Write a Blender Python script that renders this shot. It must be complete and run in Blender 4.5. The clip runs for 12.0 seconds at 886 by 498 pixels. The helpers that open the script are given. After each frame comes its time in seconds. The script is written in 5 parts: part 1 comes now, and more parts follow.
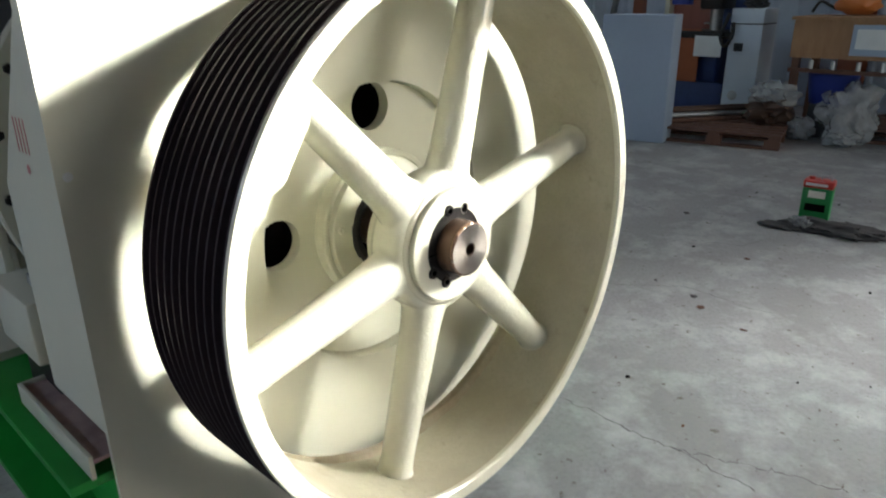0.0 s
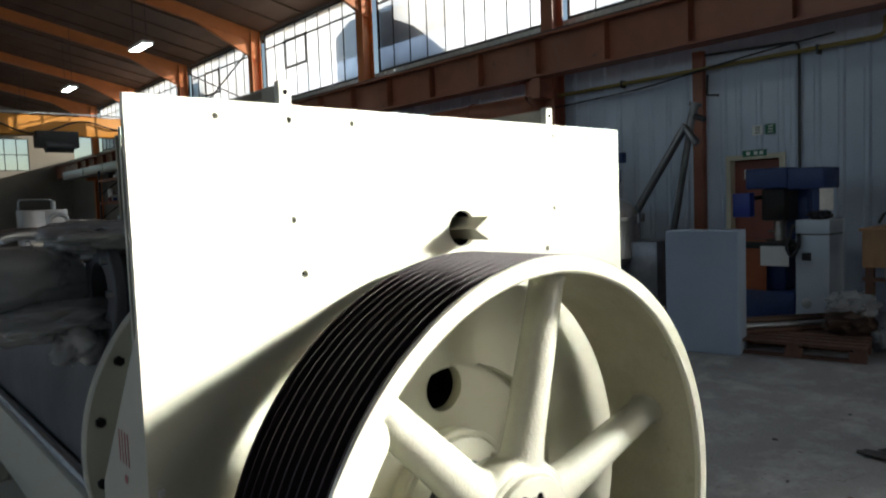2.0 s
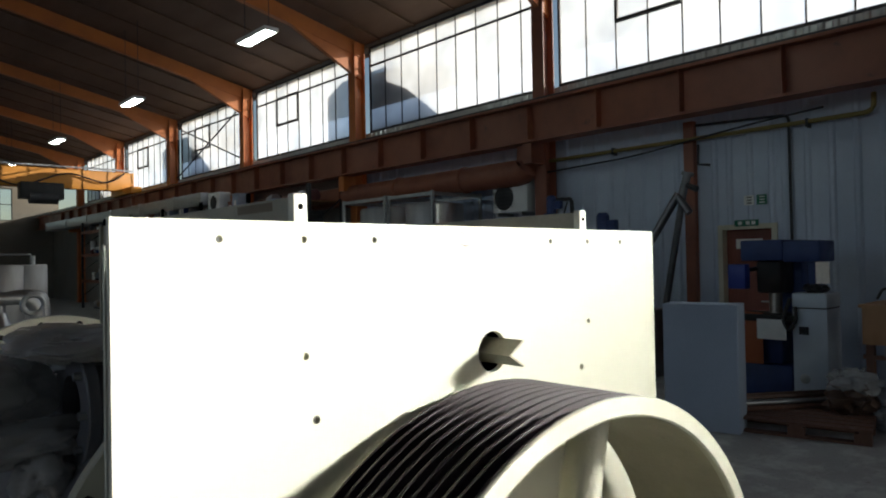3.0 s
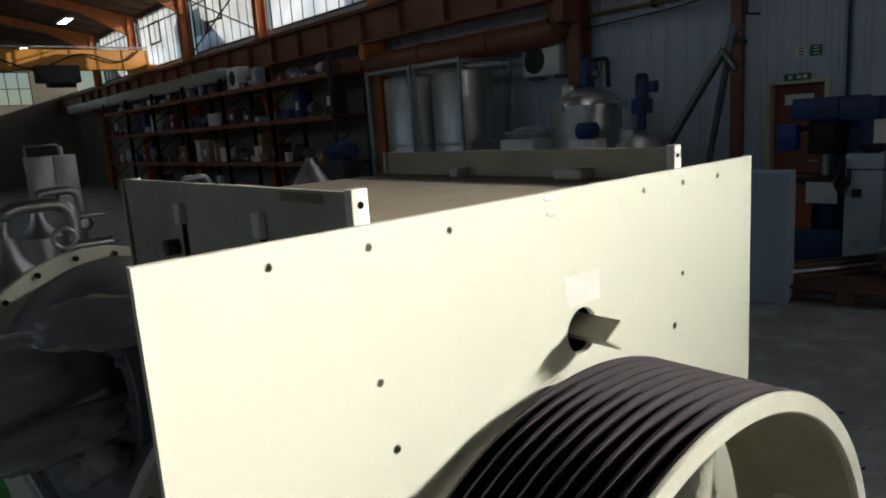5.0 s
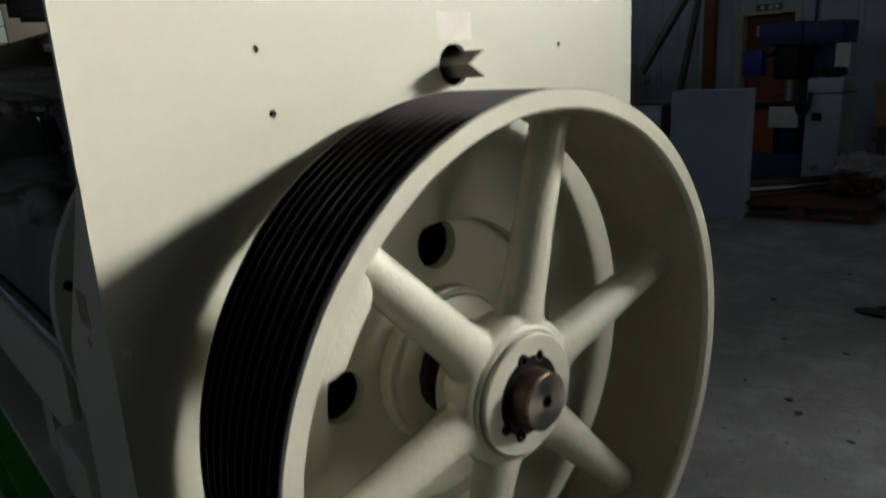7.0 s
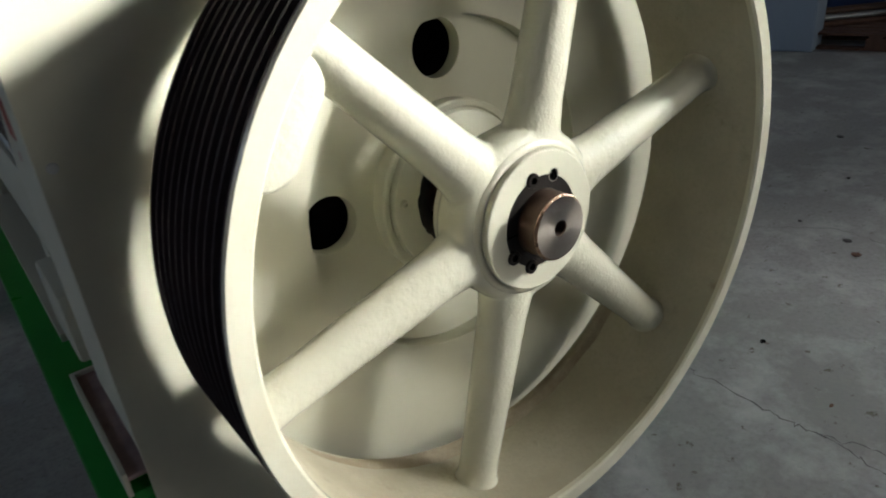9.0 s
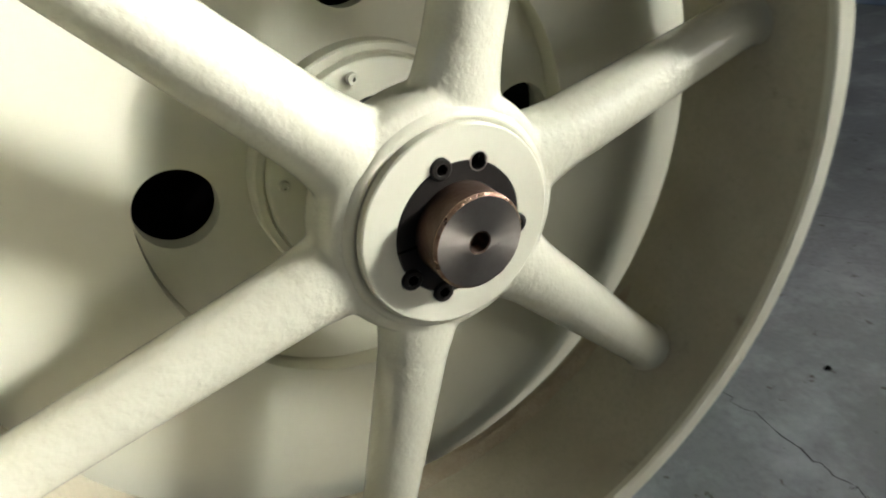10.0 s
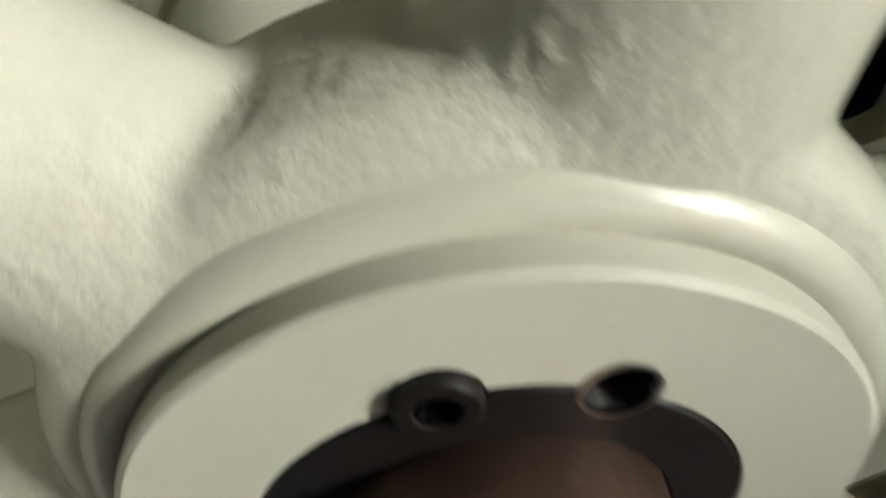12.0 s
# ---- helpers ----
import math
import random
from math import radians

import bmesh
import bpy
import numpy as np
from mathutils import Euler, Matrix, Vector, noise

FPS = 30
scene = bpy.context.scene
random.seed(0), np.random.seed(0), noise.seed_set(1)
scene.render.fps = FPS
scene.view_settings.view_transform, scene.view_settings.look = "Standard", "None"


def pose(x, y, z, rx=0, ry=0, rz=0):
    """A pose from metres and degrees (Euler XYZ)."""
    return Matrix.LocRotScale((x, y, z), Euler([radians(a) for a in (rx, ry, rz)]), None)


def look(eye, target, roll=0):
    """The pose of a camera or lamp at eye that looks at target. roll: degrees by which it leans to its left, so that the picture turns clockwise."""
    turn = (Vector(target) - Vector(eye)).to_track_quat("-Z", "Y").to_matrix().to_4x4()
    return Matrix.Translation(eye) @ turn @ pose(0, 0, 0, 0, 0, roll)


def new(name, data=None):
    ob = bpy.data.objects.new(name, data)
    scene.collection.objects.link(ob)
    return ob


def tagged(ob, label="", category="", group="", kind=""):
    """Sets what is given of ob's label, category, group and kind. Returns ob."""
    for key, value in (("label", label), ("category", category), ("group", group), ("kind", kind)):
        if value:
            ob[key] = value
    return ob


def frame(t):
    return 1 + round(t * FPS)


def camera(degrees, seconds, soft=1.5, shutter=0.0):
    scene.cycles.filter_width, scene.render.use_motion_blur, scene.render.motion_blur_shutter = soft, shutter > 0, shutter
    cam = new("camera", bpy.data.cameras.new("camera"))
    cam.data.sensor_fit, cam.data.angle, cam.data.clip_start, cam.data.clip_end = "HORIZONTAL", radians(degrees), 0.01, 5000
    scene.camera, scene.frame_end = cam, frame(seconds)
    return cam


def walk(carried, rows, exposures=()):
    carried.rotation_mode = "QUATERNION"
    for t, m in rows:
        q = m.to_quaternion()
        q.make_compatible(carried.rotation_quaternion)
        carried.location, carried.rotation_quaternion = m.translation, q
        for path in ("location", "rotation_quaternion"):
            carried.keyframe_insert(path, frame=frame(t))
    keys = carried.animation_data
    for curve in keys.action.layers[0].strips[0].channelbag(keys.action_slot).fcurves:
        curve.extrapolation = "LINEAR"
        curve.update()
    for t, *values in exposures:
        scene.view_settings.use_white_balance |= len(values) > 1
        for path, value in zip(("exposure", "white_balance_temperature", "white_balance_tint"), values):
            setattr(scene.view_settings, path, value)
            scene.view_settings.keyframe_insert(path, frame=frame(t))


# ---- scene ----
cam = camera(66.0, 12.0, 1.9, 0.4)
PATH = [
    (0, (-0.971, -1.081, 1.392), (0.059, -0.122, 0.873), -0.50),
    (0.5, (-0.974, -1.079, 1.457), (0.050, -0.078, 1.011), -1.10),
    (1, (-0.980, -1.088, 1.506), (0.028, -0.027, 1.178), -2.01),
    (1.5, (-0.982, -1.090, 1.541), (0.005, 0.018, 1.322), -2.96),
    (2, (-0.979, -1.081, 1.581), (0.016, 0.037, 1.483), -2.16),
    (2.5, (-0.946, -1.025, 1.632), (0.079, 0.071, 1.630), -1.99),
    (2.7, (-0.938, -0.974, 1.659), (0.091, 0.117, 1.697), -0.81),
    (4.3, (-0.817, -0.685, 1.888), (0.141, 0.448, 1.663), -3.76),
    (4.5, (-0.817, -0.684, 1.898), (0.137, 0.445, 1.640), -3.62),
    (5, (-0.832, -0.687, 1.884), (0.122, 0.438, 1.609), -3.99),
    (5.5, (-0.835, -0.696, 1.802), (0.109, 0.443, 1.550), -2.69),
    (6, (-0.859, -0.712, 1.703), (0.092, 0.421, 1.456), -5.12),
    (6.5, (-0.900, -0.806, 1.602), (0.122, 0.263, 1.351), -3.52),
    (7, (-0.881, -0.992, 1.512), (0.076, 0.101, 1.139), -3.16),
    (7.5, (-0.913, -1.102, 1.418), (-0.042, -0.056, 1.035), -3.04),
    (7.7, (-0.914, -1.119, 1.409), (-0.063, -0.070, 0.990), -2.17),
    (9.3, (-0.639, -0.886, 1.366), (0.100, 0.135, 0.725), -6.29),
    (9.5, (-0.570, -0.863, 1.330), (0.173, 0.152, 0.683), -6.24),
    (10, (-0.328, -0.789, 1.276), (0.244, 0.297, 0.573), -5.11),
    (10.5, (-0.191, -0.676, 1.217), (0.201, 0.475, 0.495), -4.88),
    (11, (-0.107, -0.529, 1.177), (0.199, 0.614, 0.402), -2.44),
    (11.5, (-0.025, -0.428, 1.131), (0.148, 0.698, 0.293), 1.35),
    (11.7, (-0.009, -0.380, 1.133), (0.092, 0.710, 0.237), -0.39),
    (12, (-0.020, -0.308, 1.142), (0.033, 0.709, 0.160), -2.58),
]
EXPOSURES = [(0, 0.85), (0.5, 0.5), (1, 0.3), (1.5, 0.12), (2.5, -0.25), (4.3, -0.85), (5, -1.0), (5.5, -1.15), (6, -1.45), (6.5, -1.7), (7, -1.7), (7.5, -1.3), (9.5, -0.35), (10.5, -0.3), (11.5, -0.7), (12, -1.2)]
walk(cam, [(t, look(eye, target, roll)) for t, eye, target, roll in PATH], EXPOSURES)

from mathutils.geometry import tessellate_polygon

# ---- world, sun and large lights ----
world = bpy.data.worlds.new("sky")
scene.world = world
world.use_nodes = True
wn = world.node_tree
sky = wn.nodes.new("ShaderNodeTexSky")
sky.sky_type, sky.sun_disc = "NISHITA", False
sky.sun_elevation, sky.sun_rotation = radians(14), radians(124)
wn.nodes["Background"].inputs["Strength"].default_value = 0.15
wn.links.new(sky.outputs[0], wn.nodes["Background"].inputs["Color"])


def sun_lamp(direction, strength, angle):
    data = bpy.data.lights.new("sun", "SUN")
    data.energy, data.angle, data.color = strength, radians(angle), (1.0, 0.93, 0.82)
    ob = new("sun", data)
    ob.matrix_basis = look((0, 0, 20), Vector((0, 0, 20)) + Vector(direction))
    return ob


def area_lamp(name, eye, target, width, height, watts, colour, spread=180):
    data = bpy.data.lights.new(name, "AREA")
    data.shape, data.size, data.size_y, data.energy, data.color = "RECTANGLE", width, height, watts, colour
    ob = new(name, data)
    data.spread = radians(spread)
    ob.matrix_basis = look(eye, target)
    return ob


sun_lamp((-0.81, 0.54, -0.24), 4.5, 0.5)
KEY_W, WIN_W, SOUTH_W = 125, 122, 38
# Stands in for unseen high glazing; beam narrowed so the upper panel is brightest.
area_lamp("high_window_daylight", (8.85, -6.0, 4.98), (-1.15, 0, 1.72), 2.0, 0.9, KEY_W, (0.975, 0.98, 0.905), 18)
# Added fill for the near floor and wheel, from an unseen side.
area_lamp("south_fill", (4.4, -6.85, 1.8), (1.7, -0.7, 0.0), 4.0, 3.0, SOUTH_W, (0.975, 0.98, 0.92), 110)
# Added lamp that brightens the near floor; the wall has no door here.
area_lamp("floor_fill", (8.85, -4.0, 3.2), (2.2, -0.8, 0.0), 1.6, 1.6, 22, (0.975, 0.98, 0.94), 18)
area_lamp("window_band_daylight", (8.8, 13.0, 5.8), (0, 13.0, 1.0), 34.0, 2.0, WIN_W, (0.58, 0.75, 1.0))
# Added fill from the unseen west side; lifts the wall with the windows.
area_lamp("west_fill", (-11.8, 6.0, 5.8), (0, 6.0, 1.0), 30.0, 2.0, 1.6 * WIN_W, (0.66, 0.80, 1.0))


# ---- materials ----
def surface(name, base, rough=0.5, metal=0.0, second=None, scale=4.0, amount=0.35, grain=90.0, bump=0.15, stretch=(1, 1, 1), spots=None, spot_size=6.0, spot_at=0.62, coat=0.0, world_space=False, by_object=0.0, fine=0.06, soft=0.1, specks=None, speck_size=30.0, speck_at=0.66, lumps=0.0, lump_size=30.0, coat_rough=0.03):
    """Procedural surface: a base colour drifting to a second one, fine grain, optional stains and relief."""
    m = bpy.data.materials.new(name)
    m.use_nodes = True
    nt = m.node_tree
    N, L = nt.nodes, nt.links
    bsdf = N["Principled BSDF"]
    tc = N.new("ShaderNodeTexCoord")
    mp = N.new("ShaderNodeMapping")
    mp.inputs["Scale"].default_value = stretch
    if world_space:
        geo = N.new("ShaderNodeNewGeometry")
        L.new(geo.outputs["Position"], mp.inputs["Vector"])
    else:
        L.new(tc.outputs["Object"], mp.inputs["Vector"])
    second = second or tuple(c * 0.8 for c in base)

    def noise_node(size, detail=6.0, rough_=0.6):
        n = N.new("ShaderNodeTexNoise")
        n.inputs["Scale"].default_value, n.inputs["Detail"].default_value, n.inputs["Roughness"].default_value = size, detail, rough_
        L.new(mp.outputs[0], n.inputs["Vector"])
        return n

    def mix(a, b, fac, mode="MIX"):
        x = N.new("ShaderNodeMix")
        x.data_type, x.blend_type = "RGBA", mode
        for sock, v in ((x.inputs[6], a), (x.inputs[7], b)):
            if isinstance(v, tuple):
                sock.default_value = (*v, 1)
            else:
                L.new(v, sock)
        if isinstance(fac, float):
            x.inputs[0].default_value = fac
        else:
            L.new(fac, x.inputs[0])
        return x.outputs[2]

    def ramp(src, lo, hi, a=0.0, b=1.0):
        r = N.new("ShaderNodeMapRange")
        r.inputs[1].default_value, r.inputs[2].default_value, r.inputs[3].default_value, r.inputs[4].default_value = lo, hi, a, b
        L.new(src, r.inputs[0])
        return r.outputs[0]

    big, small = noise_node(scale), noise_node(grain, 3.0)
    col = mix(base, second, ramp(big.outputs["Fac"], 0.38, 0.68, 0.0, min(1.0, amount * 2)))
    col = mix(col, tuple(c * 0.75 for c in base), ramp(small.outputs["Fac"], 0.45, 0.75, 0.0, fine * 4))
    if spots:
        sp = noise_node(spot_size, 8.0, 0.7)
        col = mix(col, spots, ramp(sp.outputs["Fac"], spot_at, spot_at + soft))
    if specks:
        sk = noise_node(speck_size, 4.0, 0.65)
        col = mix(col, specks, ramp(sk.outputs["Fac"], speck_at, speck_at + 0.05))
    if by_object:
        info = N.new("ShaderNodeObjectInfo")
        col = mix(col, tuple(c * 0.5 for c in base), ramp(info.outputs["Random"], 0.0, 1.0, 0.0, by_object))
    L.new(col, bsdf.inputs["Base Color"])
    L.new(ramp(big.outputs["Fac"], 0.3, 0.7, max(0.02, rough - 0.08), min(1.0, rough + 0.1)), bsdf.inputs["Roughness"])
    bsdf.inputs["Metallic"].default_value = metal
    bsdf.inputs["Coat Weight"].default_value = coat
    bsdf.inputs["Coat Roughness"].default_value = coat_rough
    if bump:
        b = N.new("ShaderNodeBump")
        b.inputs["Strength"].default_value, b.inputs["Distance"].default_value = bump, 0.004
        L.new(small.outputs["Fac"], b.inputs["Height"])
        if lumps:
            swell = N.new("ShaderNodeBump")
            swell.inputs["Strength"].default_value, swell.inputs["Distance"].default_value = lumps, 0.012
            L.new(noise_node(lump_size, 2.0, 0.5).outputs["Fac"], swell.inputs["Height"])
            L.new(swell.outputs[0], b.inputs["Normal"])
        L.new(b.outputs[0], bsdf.inputs["Normal"])
    return m


CREAM = (0.70, 0.69, 0.575)
cream = surface("cream_gloss_paint", CREAM, 0.44, second=(0.68, 0.665, 0.545), scale=1.2, amount=0.3, grain=60, bump=0.04, fine=0.02)
cream_cast = surface("cream_paint_on_casting", CREAM, 0.42, second=(0.66, 0.645, 0.525), scale=7, coat=1.0, coat_rough=0.12, grain=150, bump=0.26, spots=(0.52, 0.48, 0.38), spot_size=6, spot_at=0.73, fine=0.015, specks=(0.34, 0.31, 0.24), speck_size=60, speck_at=0.80, lumps=0.17, lump_size=55)
cream_smooth = surface("cream_paint_on_turned_face", CREAM, 0.36, second=(0.67, 0.655, 0.54), scale=6, grain=130, bump=0.05, fine=0.02, coat=0.4, coat_rough=0.2)
cream_gloss = surface("cream_gloss_on_machined_ring", CREAM, 0.36, second=(0.64, 0.61, 0.48), scale=9, coat=0.9, coat_rough=0.14, grain=90, bump=0.08, fine=0.02, lumps=0.05, lump_size=30)
cream_dusty = surface("dusty_cream_paint", (0.47, 0.44, 0.335), 0.5, second=(0.34, 0.295, 0.215), scale=5, grain=110, bump=0.2, fine=0.12, spots=(0.27, 0.225, 0.16), spot_size=9, spot_at=0.60, soft=0.14)
groove_dark = surface("dark_machined_groove", (0.036, 0.024, 0.030), 0.60, metal=0.0, grain=200, bump=0.08)
groove_dark.node_tree.nodes["Principled BSDF"].inputs["Specular IOR Level"].default_value = 0.22
black_steel = surface("black_oxide_steel", (0.012, 0.011, 0.011), 0.42, metal=0.0, second=(0.032, 0.024, 0.02), grain=140, bump=0.12)
black_steel.node_tree.nodes["Principled BSDF"].inputs["Specular IOR Level"].default_value = 0.22
bare_steel = surface("turned_bare_steel", (0.42, 0.39, 0.36), 0.34, metal=1.0, second=(0.33, 0.29, 0.26), scale=20, grain=160, bump=0.06, spots=(0.26, 0.17, 0.12), spot_size=34, spot_at=0.62, fine=0.02)
turned = bare_steel.node_tree
tangent = turned.nodes.new("ShaderNodeTangent")
tangent.direction_type, tangent.axis = "RADIAL", "Y"
turned.links.new(tangent.outputs[0], turned.nodes["Principled BSDF"].inputs["Tangent"])
turned.nodes["Principled BSDF"].inputs["Anisotropic"].default_value = 0.75
rust_steel = surface("rust_tinted_shaft", (0.11, 0.072, 0.056), 0.45, metal=0.7, second=(0.11, 0.06, 0.04), scale=18, grain=150, bump=0.2)
worn_edge = surface("worn_rusty_edge", (0.42, 0.29, 0.22), 0.30, metal=1.0, second=(0.24, 0.13, 0.085), scale=60, amount=0.5, grain=300, bump=0.5)
stainless = surface("brushed_stainless", (0.58, 0.58, 0.58), 0.40, metal=1.0, second=(0.42, 0.42, 0.43), grain=200, bump=0.01, stretch=(1, 1, 0.2), fine=0.02)
dull_steel = surface("dull_dark_stainless", (0.24, 0.24, 0.25), 0.36, metal=1.0, second=(0.15, 0.15, 0.16), grain=160, bump=0.03)
grey_drum = surface("grey_drum_paint", (0.16, 0.165, 0.18), 0.45, second=(0.11, 0.11, 0.125), scale=3, grain=90)
green_paint = surface("green_gloss_paint", (0.018, 0.35, 0.05), 0.35, second=(0.013, 0.26, 0.04), scale=5, grain=100, spots=(0.02, 0.05, 0.02), spot_size=9, spot_at=0.68)
primer = surface("dusty_pink_primer", (0.50, 0.36, 0.34), 0.75, second=(0.28, 0.19, 0.18), scale=18, grain=90, bump=0.3, spots=(0.5, 0.45, 0.42), spot_size=20)
dust = surface("settled_dust", (0.43, 0.37, 0.28), 0.95, second=(0.31, 0.25, 0.18), scale=24, grain=260, bump=0.6, fine=0.2)
# Near-black for shade painted in holes and slots; also dark print and chips.
shade_print_black = surface("hole_shade_and_print_black", (0.006, 0.005, 0.005), 0.9, grain=30, bump=0)
shade_print_black.node_tree.nodes["Principled BSDF"].inputs["Specular IOR Level"].default_value = 0.05
brown_sheet = surface("dusty_brown_sheet", (0.30, 0.24, 0.17), 0.8, second=(0.22, 0.17, 0.12), scale=5, grain=60, spots=(0.16, 0.09, 0.05), spot_size=8, spot_at=0.64)
film = surface("grey_wrapping_film", (0.62, 0.63, 0.62), 0.25, second=(0.42, 0.42, 0.42), scale=5, grain=24, bump=0.25)
film.node_tree.nodes["Principled BSDF"].inputs["Alpha"].default_value = 0.75
sticker = surface("pale_tape_sticker", (0.86, 0.80, 0.73), 0.6, scale=20, bump=0.02)
red_ink = surface("red_ink", (0.58, 0.22, 0.21), 0.6, bump=0)
concrete = surface("worn_concrete", (0.30, 0.304, 0.315), 0.68, second=(0.235, 0.235, 0.24), scale=1.3, amount=0.5, grain=55, bump=0.5, spots=(0.43, 0.44, 0.455), spot_size=3.2, spot_at=0.48, soft=0.22, world_space=True, fine=0.3, specks=(0.12, 0.105, 0.09), speck_size=18, speck_at=0.64, lumps=0.15, lump_size=14)
clad = surface("pale_blue_cladding", (0.50, 0.57, 0.69), 0.5, second=(0.42, 0.48, 0.59), scale=0.8, grain=30, bump=0.05)
rail_paint = surface("red_brown_girder_paint", (0.26, 0.085, 0.045), 0.5, second=(0.17, 0.06, 0.04), scale=2, grain=40, spots=(0.09, 0.04, 0.03), spot_size=3)
orange_paint = surface("orange_frame_paint", (0.62, 0.20, 0.05), 0.5, second=(0.48, 0.15, 0.05), scale=2, grain=40)
crane_paint = surface("yellow_orange_crane_paint", (0.72, 0.30, 0.03), 0.45, second=(0.6, 0.24, 0.03), scale=2, grain=40)
roof_board = surface("brown_roof_board", (0.17, 0.095, 0.055), 0.8, second=(0.11, 0.06, 0.035), scale=0.7, grain=20, stretch=(1, 0.3, 1))
wall_plain = surface("plain_masonry", (0.27, 0.255, 0.22), 0.85, second=(0.21, 0.195, 0.17), scale=0.6, grain=25, bump=0.3)
# Dark brown that stands in for shadow on the window panes.
pane_shadow_dark = surface("pane_shadow_brown", (0.16, 0.13, 0.11), 0.85, scale=1.5, grain=25)
dark_steel = surface("dark_window_steel", (0.05, 0.05, 0.055), 0.5, metal=0.4)
yellow_pipe = surface("yellow_gas_pipe_paint", (0.26, 0.20, 0.06), 0.5)
timber = surface("rough_pallet_timber", (0.15, 0.072, 0.048), 0.8, second=(0.10, 0.048, 0.034), scale=6, grain=80, bump=0.4, stretch=(1, 6, 1), by_object=0.5)
board_brown = surface("brown_plywood", (0.36, 0.20, 0.10), 0.7, second=(0.27, 0.14, 0.07), scale=3, grain=60, stretch=(1, 5, 1))
blue_paint = surface("machine_blue_paint", (0.018, 0.042, 0.15), 0.45, second=(0.013, 0.028, 0.10), scale=6, grain=60)
blue_plastic = surface("blue_plastic", (0.015, 0.035, 0.24), 0.4, grain=60)
pale_paint = surface("pale_blue_grey_paint", (0.55, 0.62, 0.70), 0.45, second=(0.48, 0.55, 0.63), scale=2, grain=60, bump=0.05)
slab_grey = surface("blue_grey_panel_sheet", (0.34, 0.41, 0.52), 0.55, second=(0.30, 0.36, 0.46), scale=1.5, grain=60, bump=0.05)
white_paint = surface("white_paint", (0.78, 0.79, 0.78), 0.5, scale=3, bump=0.03)
orange_cloth = surface("orange_safety_sheet", (0.36, 0.10, 0.035), 0.7, scale=5)
red_brown_door = surface("red_brown_door_leaf", (0.22, 0.06, 0.035), 0.5, scale=2, stretch=(4, 4, 0.6))
frame_cream = surface("cream_door_frame", (0.62, 0.58, 0.46), 0.5)
black_rubber = surface("black_rubber", (0.02, 0.02, 0.021), 0.6)
clear_bag = surface("crumpled_clear_film", (0.5, 0.52, 0.54), 0.2, second=(0.32, 0.33, 0.35), scale=14, grain=40, bump=0.6)
clear_bag.node_tree.nodes["Principled BSDF"].inputs["Alpha"].default_value = 0.5
can_green = surface("green_tin_plate", (0.015, 0.24, 0.06), 0.35, grain=50)
can_red = surface("red_tin_plate", (0.60, 0.05, 0.035), 0.35, grain=50)
rag_dark = surface("oily_dark_rag", (0.055, 0.052, 0.055), 0.85, second=(0.10, 0.095, 0.1), scale=12, grain=90, bump=0.5)
sign_green = surface("green_sign_face", (0.02, 0.15, 0.09), 0.5)
carton = surface("brown_carton", (0.36, 0.25, 0.15), 0.8, scale=4, by_object=0.6)
galv = surface("galvanised_steel", (0.45, 0.46, 0.47), 0.42, metal=0.9, second=(0.34, 0.35, 0.36), scale=12)


def glass(name, tint, haze):
    """Old roof-light glazing: part clear, part milky."""
    m = bpy.data.materials.new(name)
    m.use_nodes = True
    N, L = m.node_tree.nodes, m.node_tree.links
    N.remove(N["Principled BSDF"])
    clear, milk, mixer = N.new("ShaderNodeBsdfTransparent"), N.new("ShaderNodeBsdfTranslucent"), N.new("ShaderNodeMixShader")
    ns, tc, rg = N.new("ShaderNodeTexNoise"), N.new("ShaderNodeTexCoord"), N.new("ShaderNodeMapRange")
    ns.inputs["Scale"].default_value = 0.8
    L.new(tc.outputs["Object"], ns.inputs["Vector"])
    rg.inputs[1].default_value, rg.inputs[2].default_value, rg.inputs[3].default_value, rg.inputs[4].default_value = 0.3, 0.7, haze * 0.7, min(1, haze * 1.3)
    L.new(ns.outputs["Fac"], rg.inputs[0])
    clear.inputs["Color"].default_value = (*tint, 1)
    milk.inputs["Color"].default_value = (*tint, 1)
    L.new(rg.outputs[0], mixer.inputs[0])
    L.new(clear.outputs[0], mixer.inputs[1])
    L.new(milk.outputs[0], mixer.inputs[2])
    L.new(mixer.outputs[0], N["Material Output"].inputs["Surface"])
    return m


window_glass = glass("milky_window_glass", (0.92, 0.96, 1.0), 0.45)


clear_glass = glass("clear_far_glass", (0.97, 0.99, 1.0), 0.04)
# For the unseen sheet added to stop direct sun.
sun_block_sheet = glass("milky_sun_block", (0.95, 0.93, 0.88), 1.4)


def lamp_glow(name, colour, strength):
    m = bpy.data.materials.new(name)
    m.use_nodes = True
    b = m.node_tree.nodes["Principled BSDF"]
    b.inputs["Emission Color"].default_value, b.inputs["Emission Strength"].default_value = (*colour, 1), strength
    return m


led_glow = lamp_glow("lit_led_panel", (0.85, 1.0, 0.92), 28.0)

# ---- building helpers ----
PLACED = {}


def thing(name, at, label, category, group="", kind="", turn=0):
    ob = new(name)
    ob.empty_display_size = 0.1
    m = pose(*at, 0, 0, turn)
    ob.matrix_basis = m
    PLACED[ob] = m
    return tagged(ob, label, category, group, kind)


def mesh_from(bm, name, material, smooth=35):
    bmesh.ops.recalc_face_normals(bm, faces=bm.faces)
    me = bpy.data.meshes.new(name)
    bm.to_mesh(me)
    bm.free()
    me.materials.append(material)
    if smooth:
        me.shade_smooth()
        me.set_sharp_from_angle(angle=radians(smooth))
    return me


